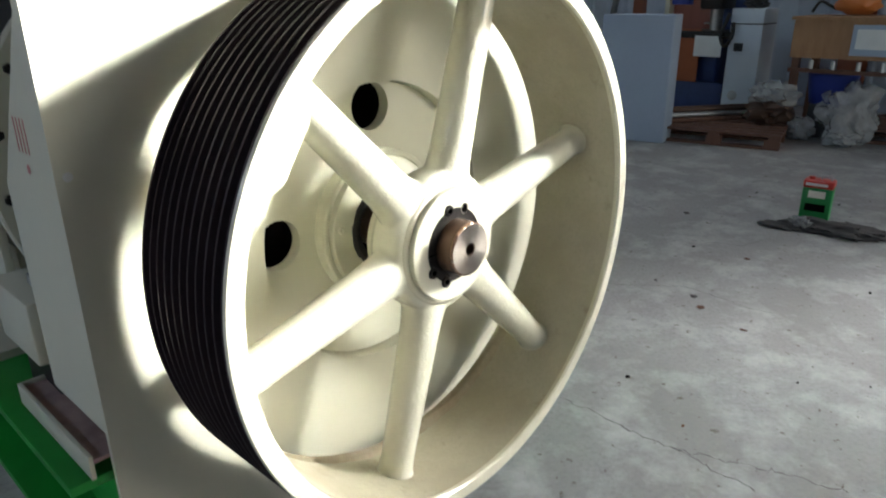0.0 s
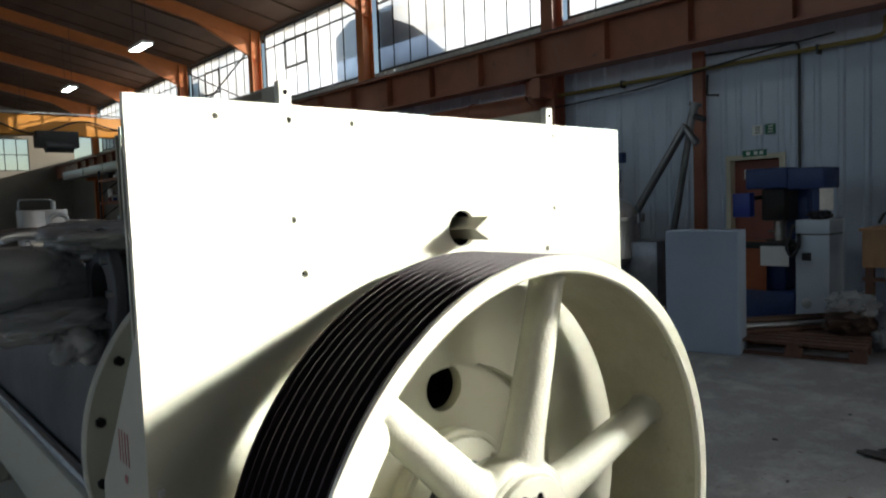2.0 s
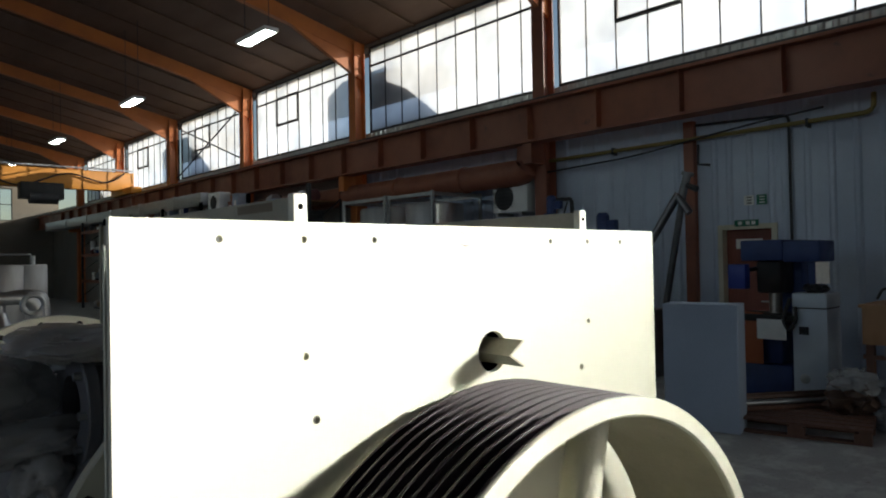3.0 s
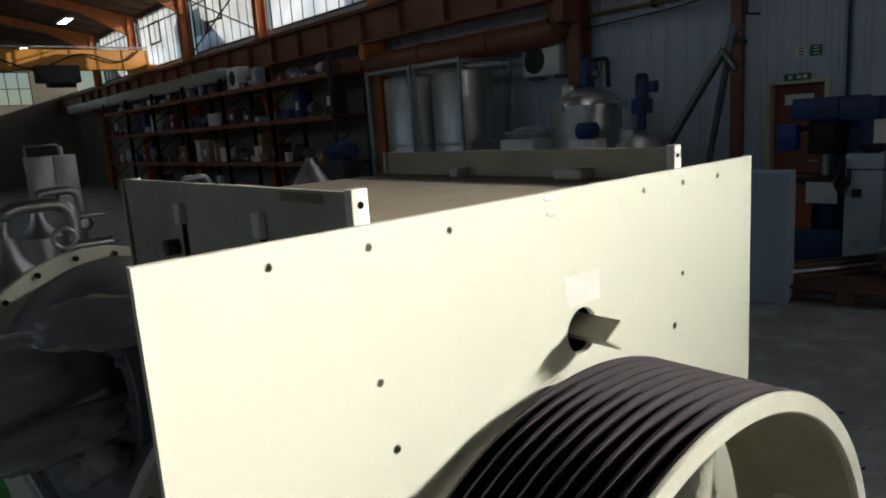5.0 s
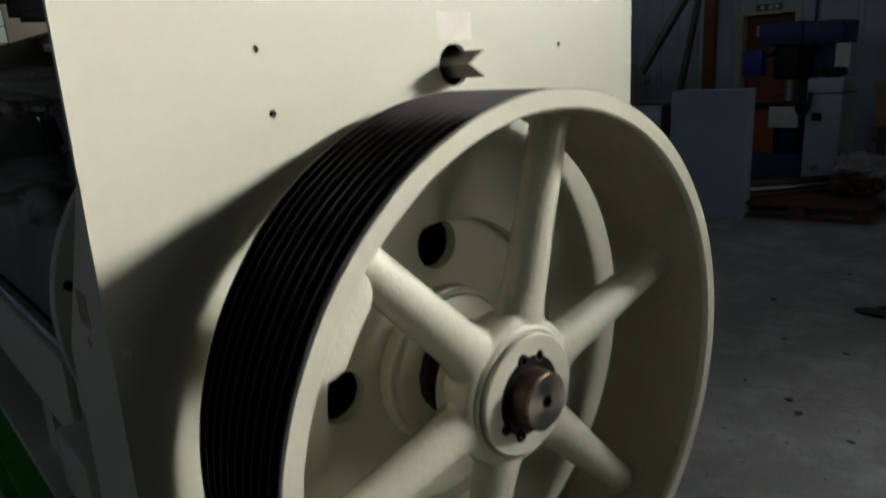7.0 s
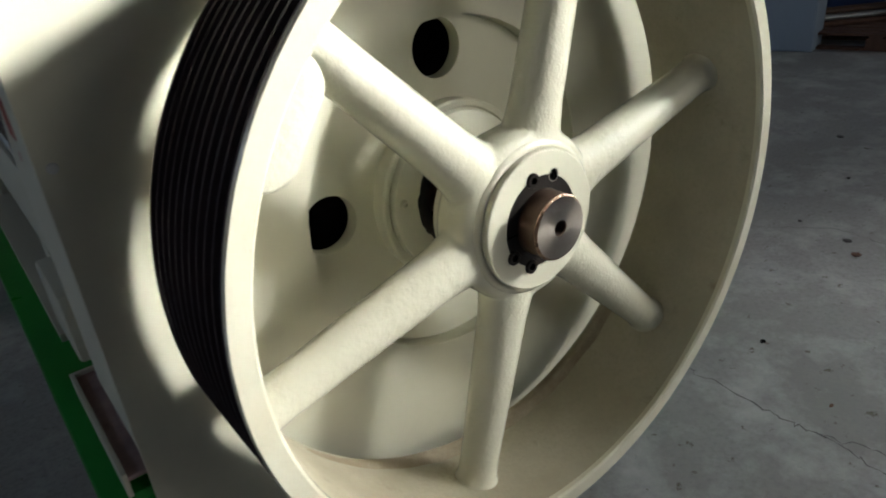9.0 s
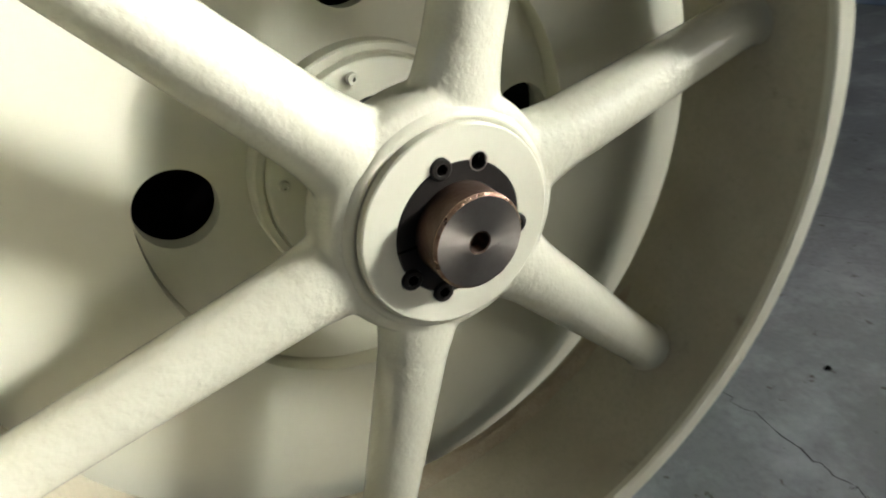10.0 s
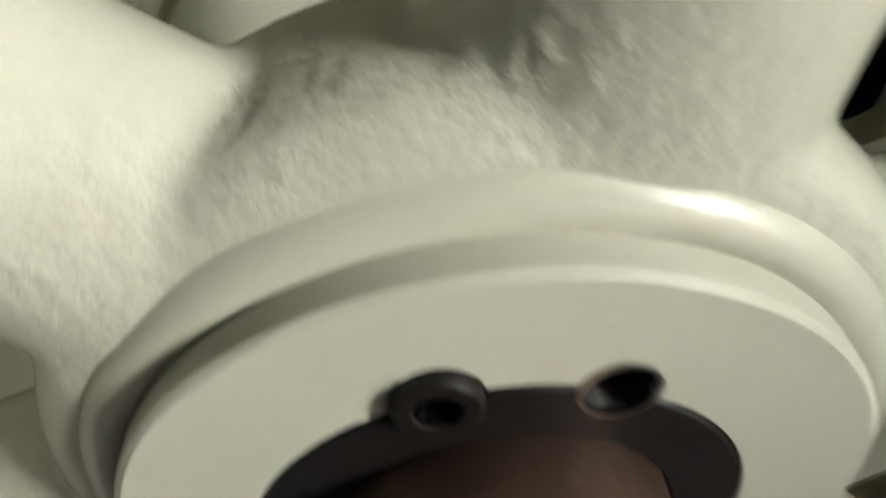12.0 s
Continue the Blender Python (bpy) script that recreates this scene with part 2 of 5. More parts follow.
def part(name, bm, material, parent, label="", smooth=35):
    """One mesh, drawn in world places, that moves with its thing."""
    ob = new(name, mesh_from(bm, name, material, smooth))
    ob.parent = parent
    ob.matrix_parent_inverse = PLACED[parent].inverted()
    PLACED[ob] = Matrix()
    return tagged(ob, label)


def setting(name, bm, material, label, category, smooth=35):
    ob = new(name, mesh_from(bm, name, material, smooth))
    PLACED[ob] = Matrix()
    return tagged(ob, label, category, kind="structure")


def single(name, bm, material, label, category, group="", kind="", smooth=35):
    ob = new(name, mesh_from(bm, name, material, smooth))
    PLACED[ob] = Matrix()
    return tagged(ob, label, category, group, kind)


def box(x0, x1, y0, y1, z0, z1, bevel=0.0, bm=None, m=None):
    bm = bm or bmesh.new()
    made = bmesh.ops.create_cube(bm, size=1.0, matrix=Matrix.Translation(((x0 + x1) / 2, (y0 + y1) / 2, (z0 + z1) / 2)) @ Matrix.Diagonal((x1 - x0, y1 - y0, z1 - z0, 1)))
    vs = made["verts"]
    if bevel:
        es = list({e for v in vs for e in v.link_edges})
        out = bmesh.ops.bevel(bm, geom=es, offset=bevel, segments=2, affect="EDGES", profile=0.5)
        vs = list({v for f in out["faces"] for v in f.verts} | {v for v in vs if v.is_valid})
    if m:
        bmesh.ops.transform(bm, matrix=m, verts=[v for v in vs if v.is_valid])
    return bm


def rod(a, b, r0, r1=None, n=20, bm=None, caps=True):
    bm = bm or bmesh.new()
    a, b = Vector(a), Vector(b)
    r1 = r0 if r1 is None else r1
    m = Matrix.Translation((a + b) / 2) @ (b - a).to_track_quat("Z", "Y").to_matrix().to_4x4()
    bmesh.ops.create_cone(bm, cap_ends=caps, segments=n, radius1=r0, radius2=r1, depth=(b - a).length, matrix=m)
    return bm


def lathe(profile, centre, axis="y", n=96, closed=False, bm=None):
    """Turn (radius, along) pairs round an axis through centre."""
    bm = bm or bmesh.new()
    rings = []
    for r, h in profile:
        ring = []
        for i in range(n if r > 1e-6 else 1):
            a = 2 * math.pi * i / n
            c, s = r * math.cos(a), r * math.sin(a)
            p = {"y": (c, h, s), "z": (c, s, h), "x": (h, c, s)}[axis]
            ring.append(bm.verts.new(Vector(p) + Vector(centre)))
        rings.append(ring)
    pairs = list(zip(rings, rings[1:])) + ([(rings[-1], rings[0])] if closed else [])
    for A, B in pairs:
        for i in range(n):
            quad = [A[i % len(A)], A[(i + 1) % len(A)], B[(i + 1) % len(B)], B[i % len(B)]]
            face = list(dict.fromkeys(quad))
            if len(face) > 2:
                bm.faces.new(face)
    return bm


def pipe_run(points, r, n=12, bm=None, bend=0.0):
    """A round bar along a polyline, with softened corners."""
    bm = bm or bmesh.new()
    pts = [Vector(p) for p in points]
    if bend:
        out = [pts[0]]
        for a, b, c in zip(pts, pts[1:], pts[2:]):
            p, q = b + (a - b).normalized() * bend, b + (c - b).normalized() * bend
            out += [p.lerp(b, t).lerp(b.lerp(q, t), t) for t in (0, 0.25, 0.5, 0.75, 1)]
        pts = out + [pts[-1]]
    rings = []
    for i, p in enumerate(pts):
        d = (pts[min(i + 1, len(pts) - 1)] - pts[max(i - 1, 0)]).normalized()
        u = d.cross(Vector((0, 0, 1)) if abs(d.z) < 0.9 else Vector((1, 0, 0))).normalized()
        w = d.cross(u)
        rings.append([bm.verts.new(p + (u * math.cos(a) + w * math.sin(a)) * r) for a in (2 * math.pi * k / n for k in range(n))])
    for A, B in zip(rings, rings[1:]):
        for k in range(n):
            bm.faces.new([A[k], A[(k + 1) % n], B[(k + 1) % n], B[k]])
    bm.faces.new(rings[0][::-1]), bm.faces.new(rings[-1])
    return bm


def plate(outline, holes, y0, y1, n=48):
    """An upright plate in the x-z plane, y0 to y1 thick, with round holes (x, z, r)."""
    loops = [outline] + [[(x + r * math.cos(2 * math.pi * i / k), z - r * math.sin(2 * math.pi * i / k)) for i in range(k)] for x, z, r in holes for k in (n if r > 0.02 else 12,)]
    tris = tessellate_polygon([[Vector((x, z, 0)) for x, z in loop] for loop in loops])
    bm = bmesh.new()
    flat = [p for loop in loops for p in loop]
    front, back = [bm.verts.new((x, y0, z)) for x, z in flat], [bm.verts.new((x, y1, z)) for x, z in flat]
    for t in tris:
        bm.faces.new([front[k] for k in t])
        bm.faces.new([back[k] for k in reversed(t)])
    at = 0
    for loop in loops:
        k = len(loop)
        for i in range(k):
            p, q = at + i, at + (i + 1) % k
            bm.faces.new([front[p], front[q], back[q], back[p]])
        at += k
    return bm


def ring_outline(x, z, r, n=96):
    return [(x + r * math.cos(2 * math.pi * i / n), z + r * math.sin(2 * math.pi * i / n)) for i in range(n)]


def lumpy(centre, size, seed, rough=0.25, cuts=4, freq=1.6):
    """A crumpled closed lump, for film, rags and bags."""
    bm = bmesh.new()
    bmesh.ops.create_icosphere(bm, subdivisions=cuts, radius=1.0)
    off = Vector((seed * 3.1, seed * 1.7, seed * 0.9))
    for v in bm.verts:
        d = noise.noise(v.co * freq + off) * rough + abs(noise.noise(v.co * freq * 2.7 + off)) * rough * 0.7 + noise.noise(v.co * freq * 6 + off) * rough * 0.25
        v.co = v.co * (1 + d)
        v.co = Vector((v.co.x * size[0], v.co.y * size[1], v.co.z * size[2])) + Vector(centre)
    return bm


def drilled(ob, cutters):
    """Cut round recesses (one closed bmesh) out of a part, for good."""
    tool = new("drill", mesh_from(cutters, "drill", black_steel, 0))
    cut = ob.modifiers.new("cut", "BOOLEAN")
    cut.operation, cut.solver, cut.object = "DIFFERENCE", "EXACT", tool
    ready = bpy.data.meshes.new_from_object(ob.evaluated_get(bpy.context.evaluated_depsgraph_get()))
    ob.modifiers.clear()
    ob.data = ready
    bpy.data.objects.remove(tool)
    ob.data.shade_smooth()
    ob.data.set_sharp_from_angle(angle=radians(30))


def flat_base(bm, z):
    for v in bm.verts:
        v.co.z = max(v.co.z, z)
    return bm


# ---- the hall ----
XE, XW, YS, YN = 9.0, -12.0, -7.0, 41.0
BAYS = [1.1 + 5.63 * k for k in range(-1, 7)]
setting("floor", box(XW, XE + 0.4, YS, YN, -0.2, 0.0), concrete, "worn grey concrete workshop floor with pale scuffs", "floor")


def roof_z(x):
    return 6.95 + (XE - x) * 0.21 if x > -1.5 else 6.95 + 10.5 * 0.21 - (-1.5 - x) * 0.21


def roof():
    bm = bmesh.new()
    rows = []
    for x in (XE + 0.5, -1.5, XW - 0.4):
        rows.append([[bm.verts.new((x, y, roof_z(x) + dz)) for dz in (0.0, 0.15)] for y in (YS - 0.3, YN + 0.3)])
    for A, B in zip(rows, rows[1:]):
        bm.faces.new([A[0][0], A[1][0], B[1][0], B[0][0]])
        bm.faces.new([A[0][1], B[0][1], B[1][1], A[1][1]])
    y = YS
    while y < YN:
        for k in (0, 1):
            xa, xb = ((XE, -1.5), (-1.5, XW))[k]
            for p, q, r in ((xa, xb, 0.0),):
                a, b = Vector((xa, y, roof_z(xa) - 0.02)), Vector((xb, y, roof_z(xb) - 0.02))
                w = Vector((0, 0.03, 0))
                h = Vector((0, 0, -0.03))
                vs = [bm.verts.new(c) for c in (a - w, a + w, b + w, b - w, a - w + h, a + w + h, b + w + h, b - w + h)]
                for f in ((4, 5, 6, 7), (0, 1, 5, 4), (1, 2, 6, 5), (2, 3, 7, 6), (3, 0, 4, 7)):
                    bm.faces.new([vs[i] for i in f])
        y += 1.25
    return bm


setting("ceiling", roof(), roof_board, "dark brown boarded sloping roof underside", "ceiling", smooth=0)


def ribbed_wall(x, spans, z0, z1, pitch=0.30):
    """Trapezoid-ribbed cladding facing west."""
    bm = bmesh.new()
    for y0, y1 in spans:
        ys, y = [], y0
        while y < y1 - 1e-6:
            for dy, dx in ((0, 0), (0.03, -0.022), (0.07, -0.022), (0.10, 0)):
                if y + dy < y1:
                    ys.append((y + dy, dx))
            y += pitch
        ys.append((y1, 0))
        low = [bm.verts.new((x + dx, yy, z0)) for yy, dx in ys]
        top = [bm.verts.new((x + dx, yy, z1)) for yy, dx in ys]
        for i in range(len(ys) - 1):
            bm.faces.new([low[i], low[i + 1], top[i + 1], top[i]])
    return bm


DOOR = (2.93, 3.63, 2.06)
# Unseen gap added in the wall below the key lamp, closed with milky sheet.
ADDED_GAP = (-6.95, -4.8, 4.75)
wall = bmesh.new()
for y0, y1, z0, z1 in ((YS, ADDED_GAP[0], 0, 4.78), (ADDED_GAP[1], DOOR[0], 0, 4.78), (DOOR[0], DOOR[1], DOOR[2], 4.78), (DOOR[1], YN, 0, 4.78), (YS, YN, 6.85, 7.0)):
    box(XE + 0.03, XE + 0.3, y0, y1, z0, z1, bm=wall)
setting("wall_east", wall, wall_plain, "long workshop side wall behind ribbed cladding", "wall", 0)
setting("cladding", ribbed_wall(XE, [(ADDED_GAP[1], DOOR[0] - 0.06), (DOOR[1] + 0.06, 13.0)], 0.0, 4.3), clad, "pale blue ribbed wall cladding sheets", "wall", 0)
setting("cladding", ribbed_wall(XE, [(DOOR[0] - 0.06, DOOR[1] + 0.06)], DOOR[2] + 0.07, 4.3), clad, "pale blue ribbed cladding above the door", "wall", 0)
setting("sill_cladding", ribbed_wall(XE - 0.02, [(YS, YN)], 4.3, 4.76, 0.18), galv, "grey ribbed sill strip below the windows", "wall", 0)
setting("wall_north", box(XW, XE + 0.3, YN, YN + 0.3, 0, 4.2), wall_plain, "far end masonry wall", "wall", 0)
nw = bmesh.new()
for x0, x1 in ((XW, -6), (-2.5, 3.2), (7.1, XE + 0.3)):
    box(x0, x1, YN, YN + 0.3, 4.2, 9.6, bm=nw)
for x0, x1 in ((-6, -2.5), (3.2, 7.1)):
    box(x0, x1, YN, YN + 0.3, 5.9, 9.6, bm=nw)
setting("wall_north_upper", nw, wall_plain, "far end gable wall round high windows", "wall", 0)
# Unseen wall set close in; its opening is added for the south fill lamp.
ws = box(XW, 2.2, YS - 0.3, YS, 0, 9.6)
box(6.6, XE + 0.3, YS - 0.3, YS, 0, 9.6, bm=ws)
box(2.2, 6.6, YS - 0.3, YS, 3.5, 9.6, bm=ws)
setting("wall_south", ws, wall_plain, "plain unseen end wall with an opening added for a fill lamp", "wall", 0)
# Unseen wall; the open band in it is added for the west fill lamp.
ww = box(XW - 0.3, XW, YS, YN, 0, 4.78)
box(XW - 0.3, XW, YS, YN, 6.85, 7.6, bm=ww)
setting("wall_west", ww, wall_plain, "plain unseen side wall below a gap added for a fill lamp", "wall", 0)
setting("ground", box(-400, 400, -400, 400, -0.6, -0.25), concrete, "grey yard ground round the workshop", "ground", 0)


def window_bay(name, x, y0, y1, z0, z1, casement):
    """One bay of tall steel glazing: a frame, bars and single panes."""
    w = thing(name, (x, (y0 + y1) / 2, z0), "tall steel-framed milky glazing between orange posts", "window", kind="structure")
    n = 9
    bm = bmesh.new()
    for a, b, c, d in ((y0, y1, z0, z0 + 0.05), (y0, y1, z1 - 0.05, z1), (y0, y0 + 0.05, z0, z1), (y1 - 0.05, y1, z0, z1)):
        box(x - 0.03, x + 0.03, a, b, c, d, bm=bm)
    part("window_frame", bm, dark_steel, w, smooth=0)
    step = (y1 - y0) / n
    zt = z0 + (z1 - z0) * 0.78
    part("transom", box(x - 0.025, x + 0.025, y0, y1, zt - 0.02, zt + 0.02), dark_steel, w, smooth=0)
    for i in range(1, n):
        part("glazing_bar", box(x - 0.02, x + 0.02, y0 + i * step - 0.011, y0 + i * step + 0.011, z0, z1), dark_steel, w, smooth=0)
    if casement:
        bm = bmesh.new()
        ya, yb, zm = y0 + step * 5, y0 + step * 7, z0 + (z1 - z0) * 0.42
        for a, b, c, d in ((ya, yb, zm - 0.03, zm + 0.03), (ya, ya + 0.05, zm, zt), (yb - 0.05, yb, zm, zt), (ya, yb, zt - 0.03, zt + 0.03)):
            box(x - 0.05, x + 0.01, a, b, c, d, bm=bm)
        part("casement", bm, dark_steel, w, smooth=0)
    for i in range(n):
        for c, d in ((z0 + 0.03, zt), (zt, z1 - 0.03)):
            p = part("pane", box(x - 0.003, x + 0.003, y0 + i * step, y0 + (i + 1) * step, c, d), window_glass, w, smooth=0)
            p.visible_shadow = False
    return w


for i, (a, b) in enumerate(zip(BAYS, BAYS[1:])):
    window_bay("window_%d" % (i + 1), XE + 0.05, a + 0.14, b - 0.14, 4.78, 6.85, i % 2 == 1 or i == 4)


def north_window(name, x0, x1):
    w = thing(name, ((x0 + x1) / 2, YN + 0.1, 4.2), "high far window with small steel panes", "window", kind="structure")
    bm = bmesh.new()
    for i in range(8):
        x = x0 + (x1 - x0) * i / 7
        box(x - 0.02, x + 0.02, YN + 0.08, YN + 0.12, 4.2, 5.9, bm=bm)
    for z in (4.22, 5.05, 5.88):
        box(x0, x1, YN + 0.08, YN + 0.12, z - 0.02, z + 0.02, bm=bm)
    part("window_frame", bm, dark_steel, w, smooth=0)
    part("pane", box(x0, x1, YN + 0.097, YN + 0.103, 4.2, 5.9), clear_glass, w, smooth=0).visible_shadow = False


# Unseen panel added to keep direct sun from the gap off the machine.
g11 = thing("window_11", (XE + 0.15, -5.9, 0), "unseen milky panel added to keep direct sun out of the wall gap", "window", kind="structure")
part("milky_panel", box(XE + 0.14, XE + 0.16, ADDED_GAP[0], ADDED_GAP[1], 0.0, ADDED_GAP[2]), sun_block_sheet, g11, smooth=0)
for z in (1.5, 3.0, 4.72):
    part("gate_bar", box(XE + 0.10, XE + 0.139, ADDED_GAP[0], ADDED_GAP[1], z - 0.03, z + 0.03), dark_steel, g11, smooth=0)
north_window("window_9", 3.2, 7.1)
north_window("window_10", -6, -2.5)

# dark stepped blocks added outside the glazing, shaped as the shadows on its panes
for k in (2, 4, 6):
    y = BAYS[k + 1]
    bm = bmesh.new()
    pts = [(y + 0.6, -0.25), (y + 0.6, 6.45), (y - 1.2, 6.45), (y - 1.2, 6.1), (y - 1.9, 5.8), (y - 3.0, 5.0), (y - 3.0, -0.25)]
    lo = [bm.verts.new((XE + 0.7, a, b)) for a, b in pts]
    hi = [bm.verts.new((XE + 1.7, a, b)) for a, b in pts]
    bm.faces.new(lo), bm.faces.new(hi[::-1])
    for i in range(len(pts)):
        bm.faces.new([lo[i], lo[(i + 1) % len(pts)], hi[(i + 1) % len(pts)], hi[i]])
    single("neighbour_gable", bm, pane_shadow_dark, "stepped dark block added outside to draw a shadow on the glazing", "building", "neighbouring gables", smooth=0)


# ---- steelwork ----
def column(y, mat, label):
    c = thing("steel_column", (XE - 0.25, y, 0), label, "column", "hall columns", "structure")
    bm = bmesh.new()
    box(XE - 0.40, XE - 0.38, y - 0.13, y + 0.13, 0, 6.9, bm=bm)
    box(XE - 0.12, XE - 0.10, y - 0.13, y + 0.13, 0, 6.9, bm=bm)
    box(XE - 0.38, XE - 0.12, y - 0.008, y + 0.008, 0, 6.9, bm=bm)
    part("shaft", bm, mat, c, smooth=0)
    part("base_plate", box(XE - 0.48, XE - 0.04, y - 0.2, y + 0.2, 0.0, 0.025), mat, c, smooth=0)
    part("bracket", box(XE - 0.75, XE - 0.40, y - 0.10, y + 0.10, 3.35, 3.72), mat, c, smooth=0)


def rafter(y):
    """A sloping roof beam with a haunch at the post."""
    bm = bmesh.new()
    for xa, xb in ((XE - 0.1, -1.5), (-1.5, XW)):
        za, zb = roof_z(xa) - 0.06, roof_z(xb) - 0.06
        d = 0.34
        vs = [bm.verts.new(p) for p in ((xa, y - 0.07, za), (xb, y - 0.07, zb), (xb, y - 0.07, zb - d), (xa, y - 0.07, za - d), (xa, y + 0.07, za), (xb, y + 0.07, zb), (xb, y + 0.07, zb - d), (xa, y + 0.07, za - d))]
        for f in ((0, 1, 2, 3), (7, 6, 5, 4), (0, 4, 5, 1), (2, 6, 7, 3), (1, 5, 6, 2), (0, 3, 7, 4)):
            bm.faces.new([vs[i] for i in f])
    xa = XE - 0.12
    za = roof_z(xa) - 0.4
    vs = [bm.verts.new(p) for p in ((xa, y - 0.05, za), (xa - 1.9, y - 0.05, roof_z(xa - 1.9) - 0.4), (xa, y - 0.05, za - 0.55), (xa, y + 0.05, za), (xa - 1.9, y + 0.05, roof_z(xa - 1.9) - 0.4), (xa, y + 0.05, za - 0.55))]
    for f in ((0, 1, 2), (5, 4, 3), (0, 2, 5, 3), (2, 1, 4, 5)):
        bm.faces.new([vs[i] for i in f])
    single("rafter", bm, orange_paint, "orange painted steel roof rafter with haunched end", "beam", "roof rafters", "structure", 0)


for y in BAYS:
    column(y, orange_paint if y > 8 else rail_paint, "orange-brown painted steel wall column")
    rafter(y)


def girder():
    g = thing("crane_rail_girder", (XE - 0.6, 14, 3.72), "red-brown riveted crane rail girder along the wall", "girder", kind="structure")
    part("web", box(XE - 0.66, XE - 0.64, YS, YN, 3.74, 4.36), rail_paint, g, smooth=0)
    part("top_flange", box(XE - 0.82, XE - 0.48, YS, YN, 4.36, 4.40), rail_paint, g, smooth=0)
    part("bottom_flange", box(XE - 0.82, XE - 0.48, YS, YN, 3.70, 3.74), rail_paint, g, smooth=0)
    part("rail", box(XE - 0.68, XE - 0.62, YS, YN, 4.40, 4.47), dark_steel, g, smooth=0)
    for k, y in enumerate([BAYS[0] + 1.4 * i for i in range(30)]):
        part("stiffener", box(XE - 0.80, XE - 0.66, y - 0.008, y + 0.008, 3.74, 4.36), rail_paint, g, smooth=0)


girder()


def bracing(y0, y1):
    b = thing("window_bracing", (XE - 0.1, (y0 + y1) / 2, 4.8), "crossed thin steel bracing rods before the window", "bracing", kind="structure")
    part("rod", rod((XE - 0.12, y0, 4.8), (XE - 0.12, y1, 6.6), 0.025, n=8), dark_steel, b)
    part("rod", rod((XE - 0.16, y0, 6.6), (XE - 0.16, y1, 4.8), 0.025, n=8), dark_steel, b)


bracing(BAYS[4] + 0.2, BAYS[5] - 0.2)


def bridge_crane(y):
    c = thing("bridge_crane", (0, y, 4.47), "yellow-orange overhead bridge crane spanning the hall", "crane")
    part("bridge_beam", box(XW + 0.8, XE - 0.4, y - 0.2, y + 0.2, 4.62, 5.35, 0.02), crane_paint, c)
    part("end_carriage", box(XE - 0.85, XE - 0.45, y - 1.2, y + 1.2, 4.47, 4.72, 0.02), crane_paint, c)
    part("trolley", box(4.6, 6.0, y - 0.65, y - 0.15, 4.15, 4.75, 0.04), black_rubber, c, "black hoist trolley")
    part("hoist_drum", rod((4.9, y - 0.5, 4.2), (5.8, y - 0.5, 4.2), 0.22), dark_steel, c)
    part("cable", pipe_run([(0, y - 0.25, 5.3), (1.6, y - 0.3, 4.7), (3, y - 0.3, 5.25), (4.6, y - 0.3, 4.55), (6.2, y - 0.3, 5.25), (7.6, y - 0.3, 4.8), (8.2, y - 0.3, 5.3)], 0.03, 8, bend=0.5), black_rubber, c)
    part("festoon_rail", box(XW + 0.9, XE - 0.5, y - 0.32, y - 0.28, 5.38, 5.44), galv, c, smooth=0)


bridge_crane(27.3)


def strip_light(x, y, z):
    f = thing("led_light", (x, y, z), "hanging linear led light, lit, under the roof", "lamp", "roof lights")
    part("housing", box(x - 0.14, x + 0.14, y - 0.55, y + 0.55, z, z + 0.07, 0.01), white_paint, f)
    for k in range(4):
        part("diffuser", box(x - 0.11, x + 0.11, y - 0.5 + k * 0.255, y - 0.28 + k * 0.255, z - 0.012, z - 0.001), led_glow, f, smooth=0)
    for dy in (-0.45, 0.45):
        part("hanger", rod((x, y + dy, z + 0.07), (x, y + dy, roof_z(x) - 0.005), 0.006, n=6), dark_steel, f)


# The 3.9 light is unseen, added on the row's spacing to brighten this bay.
for y in (3.9, 10.4, 16.9, 23.9, 31.0):
    strip_light(5.1, y, 5.8)

# ---- the machine ----
WX, WZ = 0.0, 0.92
YF, YB, RO, RI = -0.285, -0.035, 0.560, 0.526


